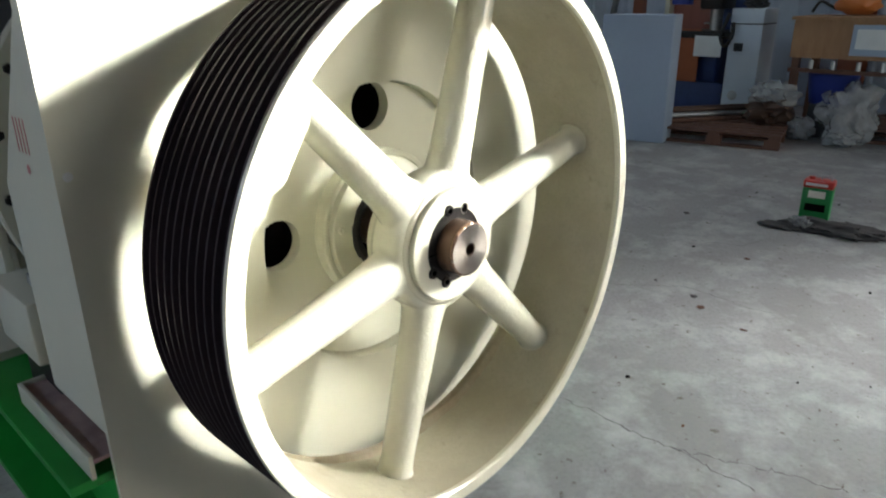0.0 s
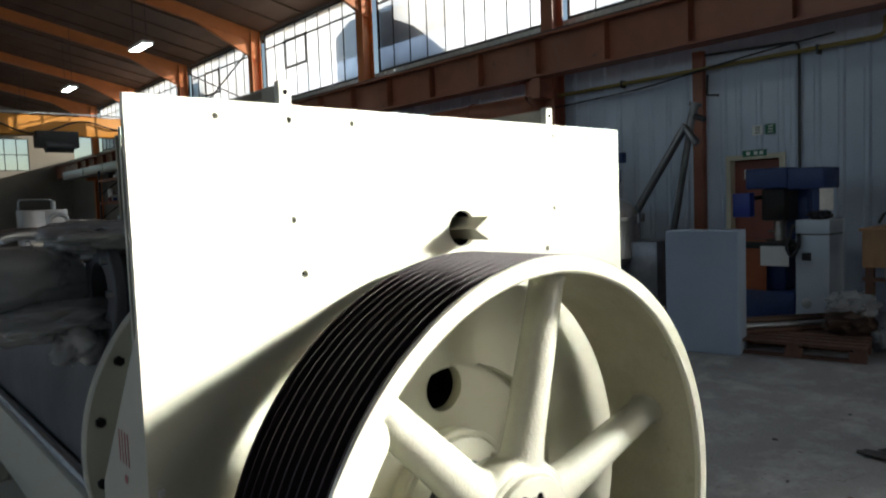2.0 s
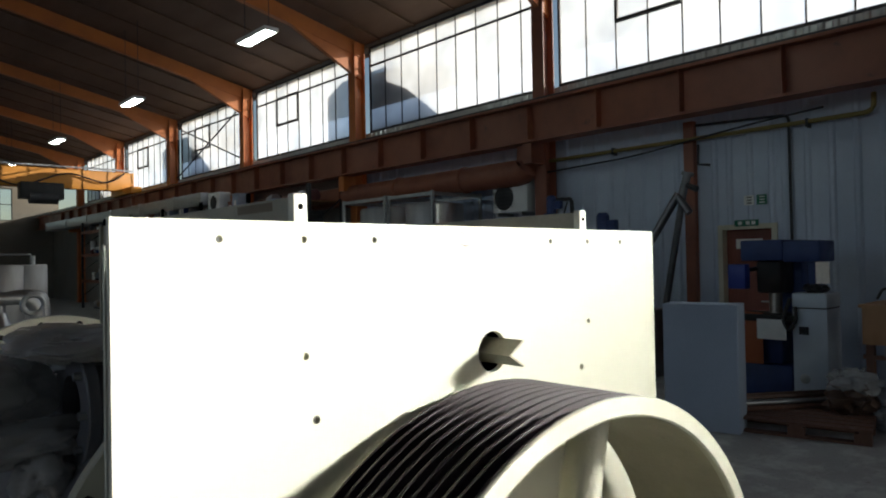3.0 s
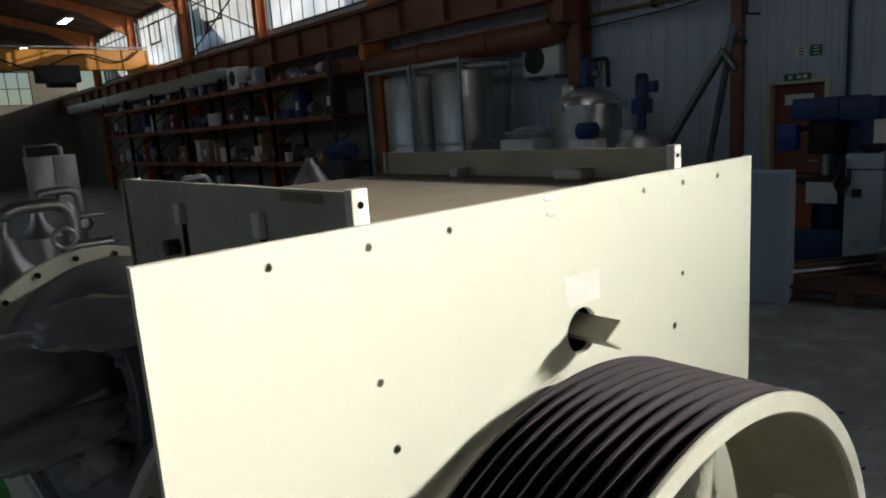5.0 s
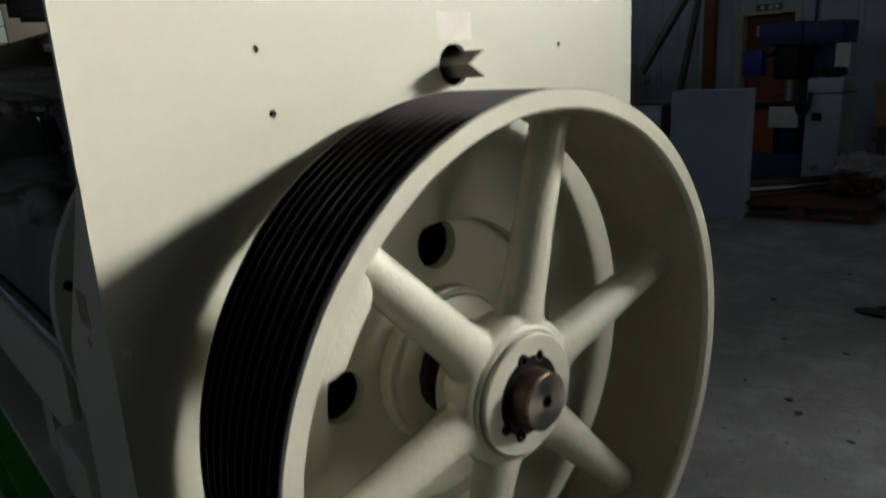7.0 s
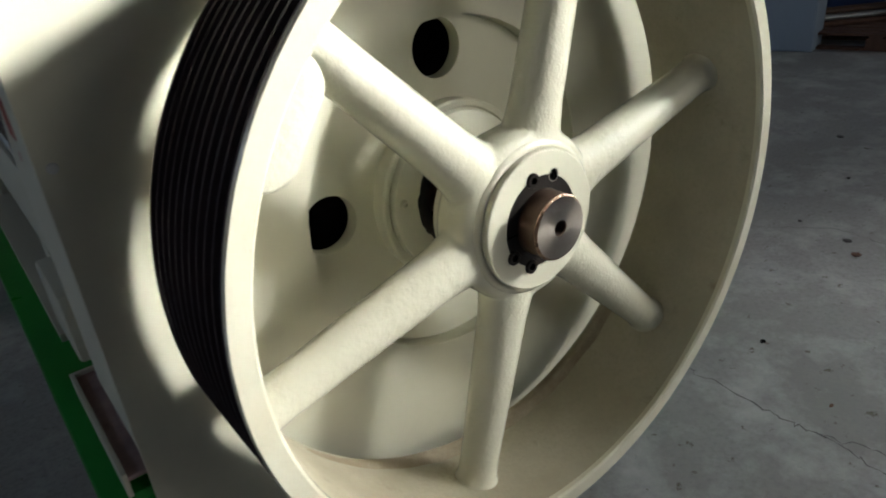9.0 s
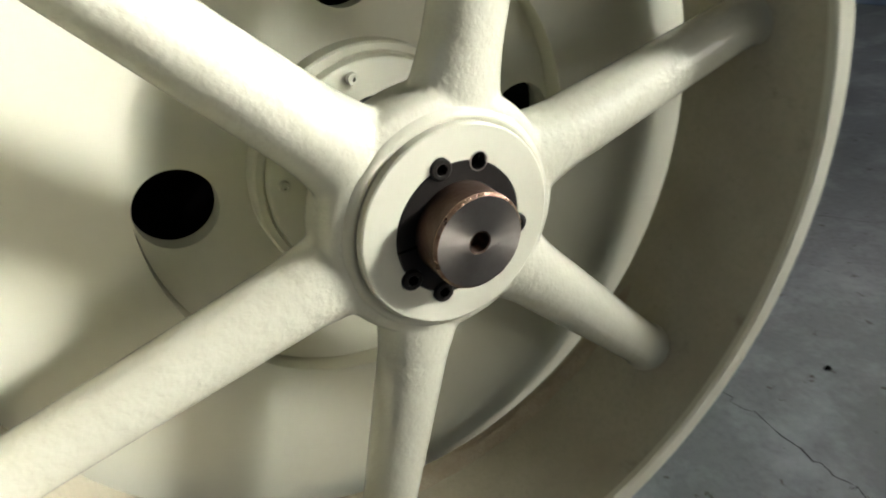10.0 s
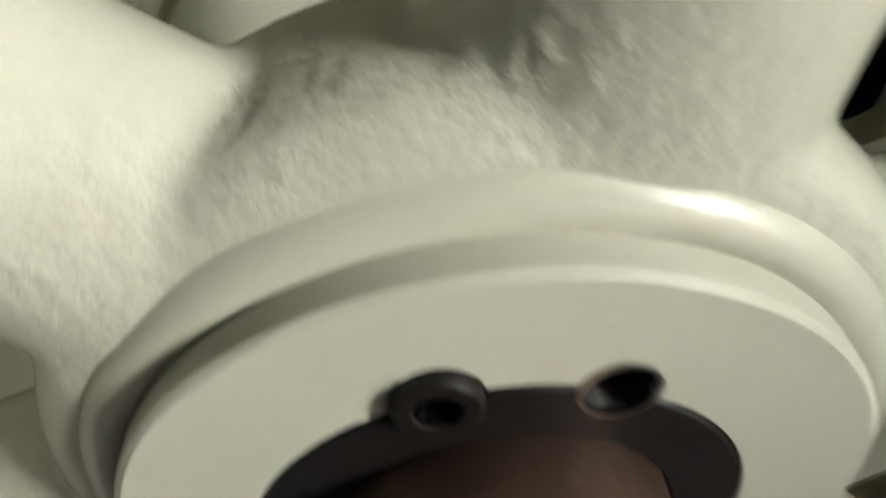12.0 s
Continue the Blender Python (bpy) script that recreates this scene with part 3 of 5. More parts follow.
def flywheel():
    w = thing("flywheel_pulley", (0, -0.16, WZ - RO), "large cream-painted six-spoke grooved belt flywheel on a shaft", "flywheel")
    c = (WX, 0, WZ)
    rim = [(RI + 0.004, YF), (RO - 0.002, YF), (RO, YF + 0.003), (RO, YF + 0.006), (RO - 0.024, YF + 0.006), (RO - 0.024, YB), (RI + 0.004, YB), (RI, YB - 0.004), (RI - 0.003, -0.16), (RI, YF + 0.004)]
    part("rim", lathe(rim, c, n=160, closed=True), cream_gloss, w, "cream painted rim, dusty inside")
    part("rim_inner", lathe([(RI - 0.001, YF + 0.012), (RI - 0.0042, -0.16), (RI - 0.001, YB - 0.006)], c, n=160), cream_dusty, w, "dusty inner face of the rim")
    pitch, n = (YB - YF - 0.012) / 10, 10
    prof = [(RO - 0.024, YF + 0.0065)]
    for i in range(n):
        y = YF + 0.0065 + i * pitch
        prof += [(RO, y + 0.0001), (RO, y + 0.0045), (RO - 0.0185, y + 0.0085), (RO - 0.0185, y + pitch - 0.0040)]
    prof += [(RO, YB - 0.0055), (RO, YB - 0.0005), (RO - 0.024, YB - 0.0005)]
    part("belt_groove_band", lathe(prof, c, n=160, closed=True), groove_dark, w, "dark bare ten-groove belt band")
    # turned collar, and the cast body that the spokes grow out of
    collar = part("hub_collar", lathe([(0.0785, -0.2105), (0.1165, -0.2105), (0.1185, -0.2090), (0.119, -0.2070), (0.119, -0.15), (0.0785, -0.15)], c, n=128, closed=True), cream_smooth, w, "smooth turned hub face")

    def spoke_mesh(a, rings, bm, caps=False):
        out, side = Vector((math.cos(a), 0, math.sin(a))), Vector((-math.sin(a), 0, math.cos(a)))
        rows = [[bm.verts.new(Vector((WX, -0.155, WZ)) + out * r + side * ra * math.cos(t) + Vector((0, rb * math.sin(t), 0))) for t in (2 * math.pi * j / 36 for j in range(36))] for r, ra, rb in rings]
        for A, B in zip(rows, rows[1:]):
            for j in range(36):
                bm.faces.new([A[j], A[(j + 1) % 36], B[(j + 1) % 36], B[j]])
        if caps:
            bm.faces.new(rows[0][::-1]), bm.faces.new(rows[-1])

    bm = lathe([(0.080, -0.194), (0.130, -0.194), (0.141, -0.190), (0.147, -0.184), (0.150, -0.172), (0.150, -0.128), (0.140, -0.112), (0.128, -0.085), (0.080, -0.085)], c, n=96, closed=True)
    for k in range(6):
        spoke_mesh(radians(74.8 + 60 * k), ((0.095, 0.062, 0.040), (0.125, 0.060, 0.040), (0.145, 0.0545, 0.0405), (0.165, 0.050, 0.041), (0.185, 0.0472, 0.0404), (0.205, 0.0440, 0.0385), (0.225, 0.040, 0.035)), bm, True)
    hub = part("hub", bm, cream_cast, w, smooth=180)
    fuse = hub.modifiers.new("fuse", "REMESH")
    fuse.mode, fuse.voxel_size, fuse.use_smooth_shade = "VOXEL", 0.0032, True
    soften = hub.modifiers.new("soften", "SMOOTH")
    soften.factor, soften.iterations = 0.5, 10
    part("hub_ring", lathe([(0.1185, -0.1980), (0.1215, -0.1992), (0.1255, -0.1988), (0.1310, -0.1950), (0.1340, -0.1890), (0.1330, -0.182)], c, n=128), cream_gloss, w, "smooth machined ring round the hub collar", smooth=60)
    for k in range(6):
        bm = bmesh.new()
        spoke_mesh(radians(74.8 + 60 * k), ((0.165, 0.047, 0.038), (0.19, 0.0464, 0.0397), (0.205, 0.0457, 0.0398), (0.29, 0.0425, 0.039), (0.40, 0.039, 0.037), (0.485, 0.0365, 0.036), (0.508, 0.0375, 0.037), (0.519, 0.040, 0.0395), (0.529, 0.046, 0.045)), bm)
        part("spoke", bm, cream_cast, w, smooth=60)
    # balance weight cast onto the inside of the rim
    bm = bmesh.new()
    rows = []
    for i in range(49):
        u = i / 48
        a = radians(139.0 + 16.5 * u)
        end = min(1.0, min(u, 1 - u) / 0.24)
        d = 0.039 * math.sqrt(1 - (1 - end) ** 2) + 0.0005
        e = min(0.012, d * 0.5)
        rin = RI - d
        rows.append([bm.verts.new((WX + r * math.cos(a), y, WZ + r * math.sin(a))) for r, y in ((RI + 0.002, YF + 0.003), (rin + e, YF + 0.003), (rin + e * 0.3, YF + 0.003 + e * 0.3), (rin, YF + 0.003 + e), (rin, YF + 0.082), (rin + e * 0.3, YF + 0.095 - e * 0.3), (rin + e, YF + 0.095), (RI + 0.002, YF + 0.095))])
    for A, B in zip(rows, rows[1:]):
        for j in range(8):
            bm.faces.new([A[j], A[(j + 1) % 8], B[(j + 1) % 8], B[j]])
    bm.faces.new(rows[0][::-1]), bm.faces.new(rows[-1])
    part("balance_weight", bm, cream_cast, w, smooth=60)
    # taper bush and its screws
    bush = part("taper_bush", lathe([(0.056, -0.211), (0.0765, -0.211), (0.0783, -0.209), (0.0783, -0.09), (0.056, -0.09)], c, closed=True), black_steel, w, "black steel taper bush")
    part("bush_slit", box(WX - 0.0790, WX - 0.054, -0.2114, -0.19, WZ - 0.006, WZ - 0.0035), shade_print_black, bush, smooth=0)
    recesses = {}
    for ob in (collar, bush):
        bm = bmesh.new()
        for a in (103.5, 68, -13.5, -50, -147, -111):
            x, z = WX + 0.0777 * math.cos(radians(a)), WZ + 0.0777 * math.sin(radians(a))
            rod((x, -0.225, z), (x, -0.196, z), 0.0100 if a == 68 else 0.0128, n=28, bm=bm)
            recesses[a] = (x, z)
        drilled(ob, bm)
    for a, (x, z) in recesses.items():
        if a == 68:
            # an empty threaded hole: a floor and fine thread ridges
            part("hole_floor", lathe([(0.0, -0.1965), (0.0099, -0.1965)], (x, 0, z), n=24), shade_print_black, bush)
            part("thread", lathe([(0.0099 - 0.0012 * (k % 2), -0.2085 + 0.0011 * k) for k in range(11)], (x, 0, z), n=28), black_steel, bush, "fine thread ridges in an empty screw hole")
            part("hole_rim", lathe([(0.0100, -0.2112), (0.0114, -0.2111), (0.0118, -0.2100), (0.0101, -0.2100)], (x, 0, z), n=32, closed=True), bare_steel, bush, "scraped bright hole edge")
            continue
        s = part("cap_screw", lathe([(0.0, -0.2065), (0.0062, -0.2068), (0.0064, -0.2145), (0.0070, -0.2150), (0.0108, -0.2150), (0.0122, -0.2138), (0.0122, -0.1962), (0.0, -0.1962)], (x, 0, z), n=32), black_steel, bush, "black socket cap screw")
        part("hex_socket", lathe([(0.0, -0.2072), (0.0061, -0.2072), (0.0063, -0.2146)], (x, 0, z), n=6), shade_print_black, bush)
    # dust that has settled in the bottom of the rim
    bm = bmesh.new()
    rows = []
    for i in range(61):
        a = radians(-150 + 118 * i / 60)
        row = []
        for j in range(13):
            y = -0.125 + 0.085 * j / 12
            fade = max(0.0, 1 - abs(i - 30) / 30) ** 0.5
            h = -0.004 + fade * (0.0165 + 0.006 * noise.noise(Vector((a * 14, y * 40, 1.3)))) * math.exp(-((y + 0.062) / 0.022) ** 2)
            r = RI - h
            row.append(bm.verts.new((WX + r * math.cos(a), y, WZ + r * math.sin(a))))
        rows.append(row)
    for A, B in zip(rows, rows[1:]):
        for j in range(12):
            bm.faces.new([A[j], A[j + 1], B[j + 1], B[j]])
    part("dust_layer", bm, dust, w, "brown dust settled in the bottom of the rim")
    return w


flywheel()


def machine():
    m = thing("mill_housing", (0, 0.4, 0.0), "cream-painted steel mill housing on a green base frame", "machine")
    holes = [(WX, WZ, 0.311), (0.043, 1.527, 0.039)]
    holes += [(x, 1.739, 0.0052) for x in (-0.503, -0.369, -0.236, 0.228, 0.360, 0.492)]
    holes += [(-0.369, 1.563, 0.0055), (0.358, 1.562, 0.005), (-0.352, 1.465, 0.0065), (0.328, 1.463, 0.0065)]
    side = part("side_panel", plate([(-0.645, 0.30), (0.640, 0.30), (0.640, 1.766), (-0.645, 1.766)], holes, 0.0, 0.012), cream, m, "smooth cream painted side plate with bolt holes", smooth=25)
    part("plug", lathe([(0.0, -0.003), (0.006, -0.003), (0.008, 0.001)], (-0.626, 0, 1.146), n=12), white_paint, side, "white plug dot")
    part("tape_sticker", box(0.002, 0.091, -0.0006, -0.0002, 1.572, 1.624), sticker, side, "pale square of tape", smooth=0)
    for x, z, w, a in ((-0.030, 1.757, 0.014, 0.2), (-0.012, 1.759, 0.010, -0.3), (-0.025, 1.733, 0.013, 0.5)):
        bm = lumpy((x, -0.001, z), (w, 0.0022, 0.005), a * 3, 0.35, 2, 3)
        part("tape_scrap", bm, sticker, side, "scrap of clear tape at the edge")
    # folded gusset at the panel's edge
    bm = bmesh.new()
    for x in (-0.645, -0.633):
        bm.faces.new([bm.verts.new((x, y, z)) for y, z in ((0.012, 1.40), (0.245, 1.10), (0.245, 0.70), (0.012, 0.70))])
    bm.verts.ensure_lookup_table()
    for i in range(4):
        bm.faces.new([bm.verts[i], bm.verts[(i + 1) % 4], bm.verts[4 + (i + 1) % 4], bm.verts[4 + i]])
    g = part("gusset", bm, cream, m, smooth=0)
    for k in range(4):
        part("print_bar", box(-0.6462, -0.6452, 0.085 + k * 0.015, 0.088 + k * 0.015, 1.17, 1.225), red_ink, g, "red printed mark", smooth=0)
    part("print_dot", lathe([(0.0, -0.6464), (0.008, -0.6462)], (0, 0.105, 1.145), "x", n=14), red_ink, g, "red printed mark")
    # bearing disc set into the panel
    d = part("bearing_plate", plate(ring_outline(WX, WZ, 0.3092), [(WX + 0.2565 * math.cos(radians(a)), WZ + 0.2565 * math.sin(radians(a)), 0.0515) for a in (1, 90, 178)] + [(WX, WZ, 0.10)], 0.032, 0.060), cream, m, smooth=25)
    part("seat_ring", lathe([(0.3108, 0.0115), (0.3108, 0.080), (0.33, 0.080), (0.33, 0.0125)], (WX, 0, WZ), n=128, closed=True), cream, d)
    part("bearing_cover", lathe([(0.168, 0.033), (0.168, 0.004), (0.165, 0.001), (0.156, 0.001), (0.154, 0.006), (0.152, 0.006), (0.150, -0.008), (0.147, -0.010), (0.094, -0.010), (0.092, -0.006), (0.092, 0.02)], (WX, 0, WZ)), cream, d)
    seal = lathe([(0.1015, -0.0095), (0.1010, -0.0125), (0.093, -0.0145), (0.088, -0.012), (0.074, -0.004), (0.072, 0.02)], (WX, 0, WZ), n=140)
    for v in seal.verts:
        r = math.hypot(v.co.x - WX, v.co.z - WZ)
        if r > 0.1:
            k = 1 + 0.045 * noise.noise(Vector((v.co.x * 60, 2.7, v.co.z * 60)))
            v.co.x, v.co.z = WX + (v.co.x - WX) * k, WZ + (v.co.z - WZ) * k
    part("shaft_seal", seal, black_rubber, d, "torn black felt shaft seal")
    for a in (100, 40, -20, -80, 172, 220):
        x, z = WX + 0.133 * math.cos(radians(a)), WZ + 0.133 * math.sin(radians(a))
        part("cover_screw", lathe([(0.0, -0.012), (0.003, -0.012), (0.003, -0.017), (0.0068, -0.017), (0.0075, -0.015), (0.0075, -0.009)], (x, 0, z), n=16), cream, d)
    # Added black sheet: supplies the shade seen through the plate holes.
    part("inner_back", box(-0.59, 0.59, 0.152, 0.162, 0.44, 1.70), shade_print_black, m, smooth=0)
    # shaft
    s = part("shaft", lathe([(0.012, -0.235), (0.012, -0.2505), (0.0135, -0.2515), (0.0525, -0.2515), (0.055, -0.249), (0.055, 0.14), (0.0, 0.14)], (WX, 0, WZ), n=64), rust_steel, m, "machined steel shaft with rust-tinted side")
    part("shaft_end", lathe([(0.0136, -0.2518), (0.0520, -0.2518)], (WX, 0, WZ), n=64), bare_steel, s, "bright turned shaft end")
    part("shaft_chamfer", lathe([(0.0521, -0.2519), (0.0530, -0.2513), (0.0552, -0.2488), (0.0553, -0.2475)], (WX, 0, WZ), n=96), worn_edge, s, "worn coppery chamfer edge")
    part("centre_hole", lathe([(0.0, -0.232), (0.0108, -0.232), (0.0108, -0.250)], (WX, 0, WZ), n=20), rust_steel, s)
    # angle bar that comes out of the small opening
    bm = bmesh.new()
    prof = [(0.024, 1.527), (0.060, 1.549), (0.058, 1.552), (0.018, 1.527), (0.058, 1.502), (0.060, 1.505)]
    lo, hi = [bm.verts.new((x, -0.064, z)) for x, z in prof], [bm.verts.new((x, 0.15, z)) for x, z in prof]
    for i in range(6):
        bm.faces.new([lo[i], lo[(i + 1) % 6], hi[(i + 1) % 6], hi[i]])
    bm.faces.new([lo[0], lo[1], lo[2], lo[3]]), bm.faces.new([lo[0], lo[3], lo[4], lo[5]])
    part("angle_bar", bm, cream_dusty, m, "dull cream angle bar end", smooth=0)
    # body and open hopper behind the panel
    body = bmesh.new()
    for x0, x1, y0, y1, z0, z1 in ((-0.36, 0.37, 0.94, 0.95, 0.42, 1.735), (-0.36, -0.35, 0.18, 0.94, 0.42, 1.735), (0.36, 0.37, 0.18, 0.94, 0.42, 1.735), (-0.60, 0.60, 0.17, 0.18, 0.42, 1.735)):
        box(x0, x1, y0, y1, z0, z1, bm=body)
    part("body", body, cream, m, smooth=0)
    part("top_sheet", box(-0.36, 0.37, 0.013, 0.95, 1.735, 1.745), brown_sheet, m, "dusty brown top sheet", smooth=0)
    for x, nm in ((-0.366, "hopper_wall"), (0.364, "hopper_wall")):
        wl = part(nm, box(x - 0.005, x + 0.005, 0.03, 0.95, 1.40, 1.806), cream_dusty, m, "dusty grey-cream hopper wall", smooth=0)
        fl = part("flange", box(x - 0.012, x + 0.012, 0.013, 0.03, 1.40, 1.810, 0.001), cream, wl)
        # Flat near-black disc drawn for the shade in the bolt hole.
        part("flange_hole", rod((x, 0.0125, 1.790), (x, 0.014, 1.790), 0.005, n=10), shade_print_black, wl)
        part("back_flange", box(x - 0.012, x + 0.03, 0.94, 0.952, 1.40, 1.806), cream_dusty, wl, smooth=0)
        if x < 0:
            for yy in (0.277, 0.607):
                # White puts the light at the slot's top into the tab's colour.
                part("slot_tab", box(x - 0.018, x - 0.0055, yy - 0.013, yy + 0.013, 1.728, 1.768, 0.002), white_paint, wl, "slot tab coloured white for the light on it")
                # Near-black plate on the wall, drawn for the slot's shade.
                part("slot", box(x - 0.0068, x - 0.0054, yy - 0.011, yy + 0.011, 1.655, 1.727), shade_print_black, wl, smooth=0)
            part("clamp_bolt", rod((x - 0.03, 0.655, 1.680), (x - 0.005, 0.655, 1.680), 0.016, n=12), rust_steel, wl)
            part("rust_smear", box(x - 0.0056, x - 0.0051, 0.09, 0.21, 1.788, 1.802), brown_sheet, wl, smooth=0)
        else:
            for yy, wide in ((0.205, 0.075), (0.59, 0.03)):
                part("tab", box(x - 0.05, x - 0.005, yy, yy + wide, 1.745, 1.766, 0.003), cream, wl)
    # drum behind, with its flange
    dr = part("drum", lathe([(0.0, 0.53), (0.41, 0.53), (0.41, 2.06), (0.0, 2.06)], (-0.16, 0, 1.06), n=80), grey_drum, m, "dark grey painted drum")
    for y0 in (0.50, 2.06):
        f = part("drum_flange", lathe([(0.30, y0), (0.452, y0), (0.456, y0 + 0.004), (0.456, y0 + 0.026), (0.452, y0 + 0.03), (0.30, y0 + 0.03)], (-0.16 if y0 < 1 else -0.21, 0, 1.06), n=96, closed=True), cream, dr, "pale cream bolted drum flange")
        for k in range(20):
            a = 2 * math.pi * (k + 0.4) / 20
            x, z = (-0.16 if y0 < 1 else -0.21) + 0.428 * math.cos(a), 1.06 + 0.428 * math.sin(a)
            if x < -0.3 or y0 > 1:
                part("bolt", rod((x, y0 - 0.012, z), (x, y0 + 0.002, z), 0.011, n=6), black_steel, dr)
    part("eye_bolt", lathe([(0.035 + 0.009 * math.cos(t), 0.009 * math.sin(t)) for t in (2 * math.pi * j / 10 for j in range(10))], (-0.29, 2.05, 1.565), "y", n=28, closed=True), galv, dr, "galvanised lifting eye")
    part("inlet_flange", lathe([(0.07, -0.50), (0.125, -0.50), (0.128, -0.497), (0.128, -0.475), (0.125, -0.472), (0.07, -0.472)], (0, 0.74, 1.40), "x", n=48, closed=True), grey_drum, dr, "round side inlet flange, wrapped in film")
    part("inlet_neck", lathe([(0.09, -0.48), (0.09, -0.2)], (0, 0.74, 1.40), "x", n=40), grey_drum, dr)
    for k in range(8):
        t = 2 * math.pi * k / 8
        part("inlet_bolt", rod((-0.515, 0.74 + 0.108 * math.cos(t), 1.40 + 0.108 * math.sin(t)), (-0.47, 0.74 + 0.108 * math.cos(t), 1.40 + 0.108 * math.sin(t)), 0.009, n=6), galv, dr)
    # slide rail and foot block beside the drum
    r = part("slide_rail", box(-0.61, -0.59, 0.56, 2.05, 0.76, 0.965, 0.004), cream, m)
    part("rail_edge", rod((-0.585, 0.56, 0.975), (-0.585, 2.05, 0.975), 0.016, n=10), galv, r)
    part("rail_foot", box(-0.66, -0.50, 0.6, 2.05, 0.62, 0.64), cream, r, smooth=0)
    part("rail_post", box(-0.61, -0.57, 0.8, 0.9, 0.64, 0.76), cream, r, smooth=0)
    part("rail_post", box(-0.61, -0.57, 1.8, 1.9, 0.64, 0.76), cream, r, smooth=0)
    fb = part("foot_block", box(-0.66, -0.50, 0.26, 0.47, 0.735, 0.868, 0.008), cream, m)
    # Added black filler: makes the dark gap under the foot block solid.
    part("foot_plinth", box(-0.63, -0.50, 0.27, 0.46, 0.62, 0.735), black_steel, fb, smooth=0)
    part("foot_bolt", rod((-0.60, 0.36, 0.868), (-0.60, 0.36, 0.93), 0.012, n=8), galv, fb)
    part("foot_nut", rod((-0.60, 0.36, 0.868), (-0.60, 0.36, 0.888), 0.022, n=6), galv, fb)
    part("foot_nut", rod((-0.55, 0.40, 0.868), (-0.55, 0.40, 0.888), 0.022, n=6), galv, fb)
    # ledge channel and green base frame
    part("ledge", box(-0.672, -0.60, 0.012, 0.36, 0.652, 0.660), primer, m, "dusty pink primed channel ledge", smooth=0)
    part("ledge_lip", box(-0.680, -0.672, 0.012, 0.368, 0.622, 0.668, 0.001), cream, m)
    part("ledge_end", box(-0.672, -0.60, 0.36, 0.368, 0.622, 0.668, 0.001), cream, m)
    for x in (-0.61, 0.61):
        b = part("base_beam", box(x - 0.105, x + 0.105, 0.02, 2.6, 0.60, 0.62, 0.003), green_paint, m, "green painted base beam")
        part("web", box(x - 0.008, x + 0.008, 0.02, 2.6, 0.42, 0.60), green_paint, b, smooth=0)
        part("bottom_flange", box(x - 0.105, x + 0.105, 0.02, 2.6, 0.40, 0.42, 0.003), green_paint, b)
        for y in (0.1, 2.3):
            part("leg", box(x - 0.09, x + 0.09, y, y + 0.18, 0.0, 0.40, 0.004), green_paint, b)
    part("cross_beam", box(-0.58, 0.58, 0.2, 0.3, 0.42, 0.60), green_paint, m, smooth=0)
    part("cross_beam", box(-0.58, 0.58, 2.4, 2.5, 0.42, 0.60), green_paint, m, smooth=0)
    part("drum_saddle", box(-0.50, 0.18, 0.9, 1.05, 0.60, 0.78), cream, m, smooth=0)
    part("drum_saddle", box(-0.50, 0.18, 1.8, 1.95, 0.60, 0.78), cream, m, smooth=0)
    return m


machine()


# ---- film over the inlet ----
def film_wrap():
    f = thing("wrapping_film", (-0.75, 0.8, 1.2), "crumpled translucent grey wrapping film draped over a side inlet", "plastic film")
    for k, (c, s, r) in enumerate((((-0.46, 0.78, 1.535), (0.15, 0.16, 0.035), 0.45), ((-0.74, 0.86, 1.44), (0.24, 0.13, 0.085), 0.3), ((-1.05, 0.95, 1.42), (0.26, 0.14, 0.11), 0.3), ((-0.60, 0.76, 1.335), (0.16, 0.08, 0.035), 0.6), ((-0.33, 0.86, 1.505), (0.18, 0.18, 0.03), 0.4), ((-0.56, 0.72, 1.28), (0.05, 0.05, 0.05), 0.5))):
        part("film_fold", lumpy(c, s, k + 1.3, r, 4, 1.3), film, f, smooth=80)
    return f


film_wrap()

# ---- east wall fittings ----
d1 = thing("door_1", (XE, 3.28, 0), "red-brown fire exit door in a cream frame", "door", kind="structure")
bm = bmesh.new()
for a, b, c, e in ((DOOR[0] - 0.07, DOOR[0], 0, DOOR[2] + 0.07), (DOOR[1], DOOR[1] + 0.07, 0, DOOR[2] + 0.07), (DOOR[0], DOOR[1], DOOR[2], DOOR[2] + 0.07)):
    box(XE - 0.05, XE + 0.2, a, b, c, e, bm=bm)
part("door_frame", bm, frame_cream, d1, smooth=0)
part("door_leaf", box(XE + 0.10, XE + 0.145, DOOR[0], DOOR[1], 0.0, DOOR[2]), red_brown_door, d1, smooth=0)
part("door_handle", pipe_run([(XE + 0.09, DOOR[0] + 0.08, 1.02), (XE + 0.05, DOOR[0] + 0.08, 1.02), (XE + 0.05, DOOR[0] + 0.2, 1.02)], 0.010, 8), stainless, d1)
part("door_notice", box(XE + 0.093, XE + 0.099, DOOR[0] + 0.18, DOOR[1] - 0.14, 1.78, 1.92), sticker, d1, smooth=0)

s1 = thing("exit_sign", (XE - 0.03, 3.27, 2.14), "small green exit sign over the door", "sign")
part("sign_plate", box(XE - 0.068, XE - 0.056, 3.10, 3.44, 2.10, 2.19), sign_green, s1, smooth=0)
for y in (3.14, 3.22, 3.33):
    part("sign_bar", box(XE - 0.071, XE - 0.069, y, y + 0.055, 2.12, 2.17), white_paint, s1, smooth=0)
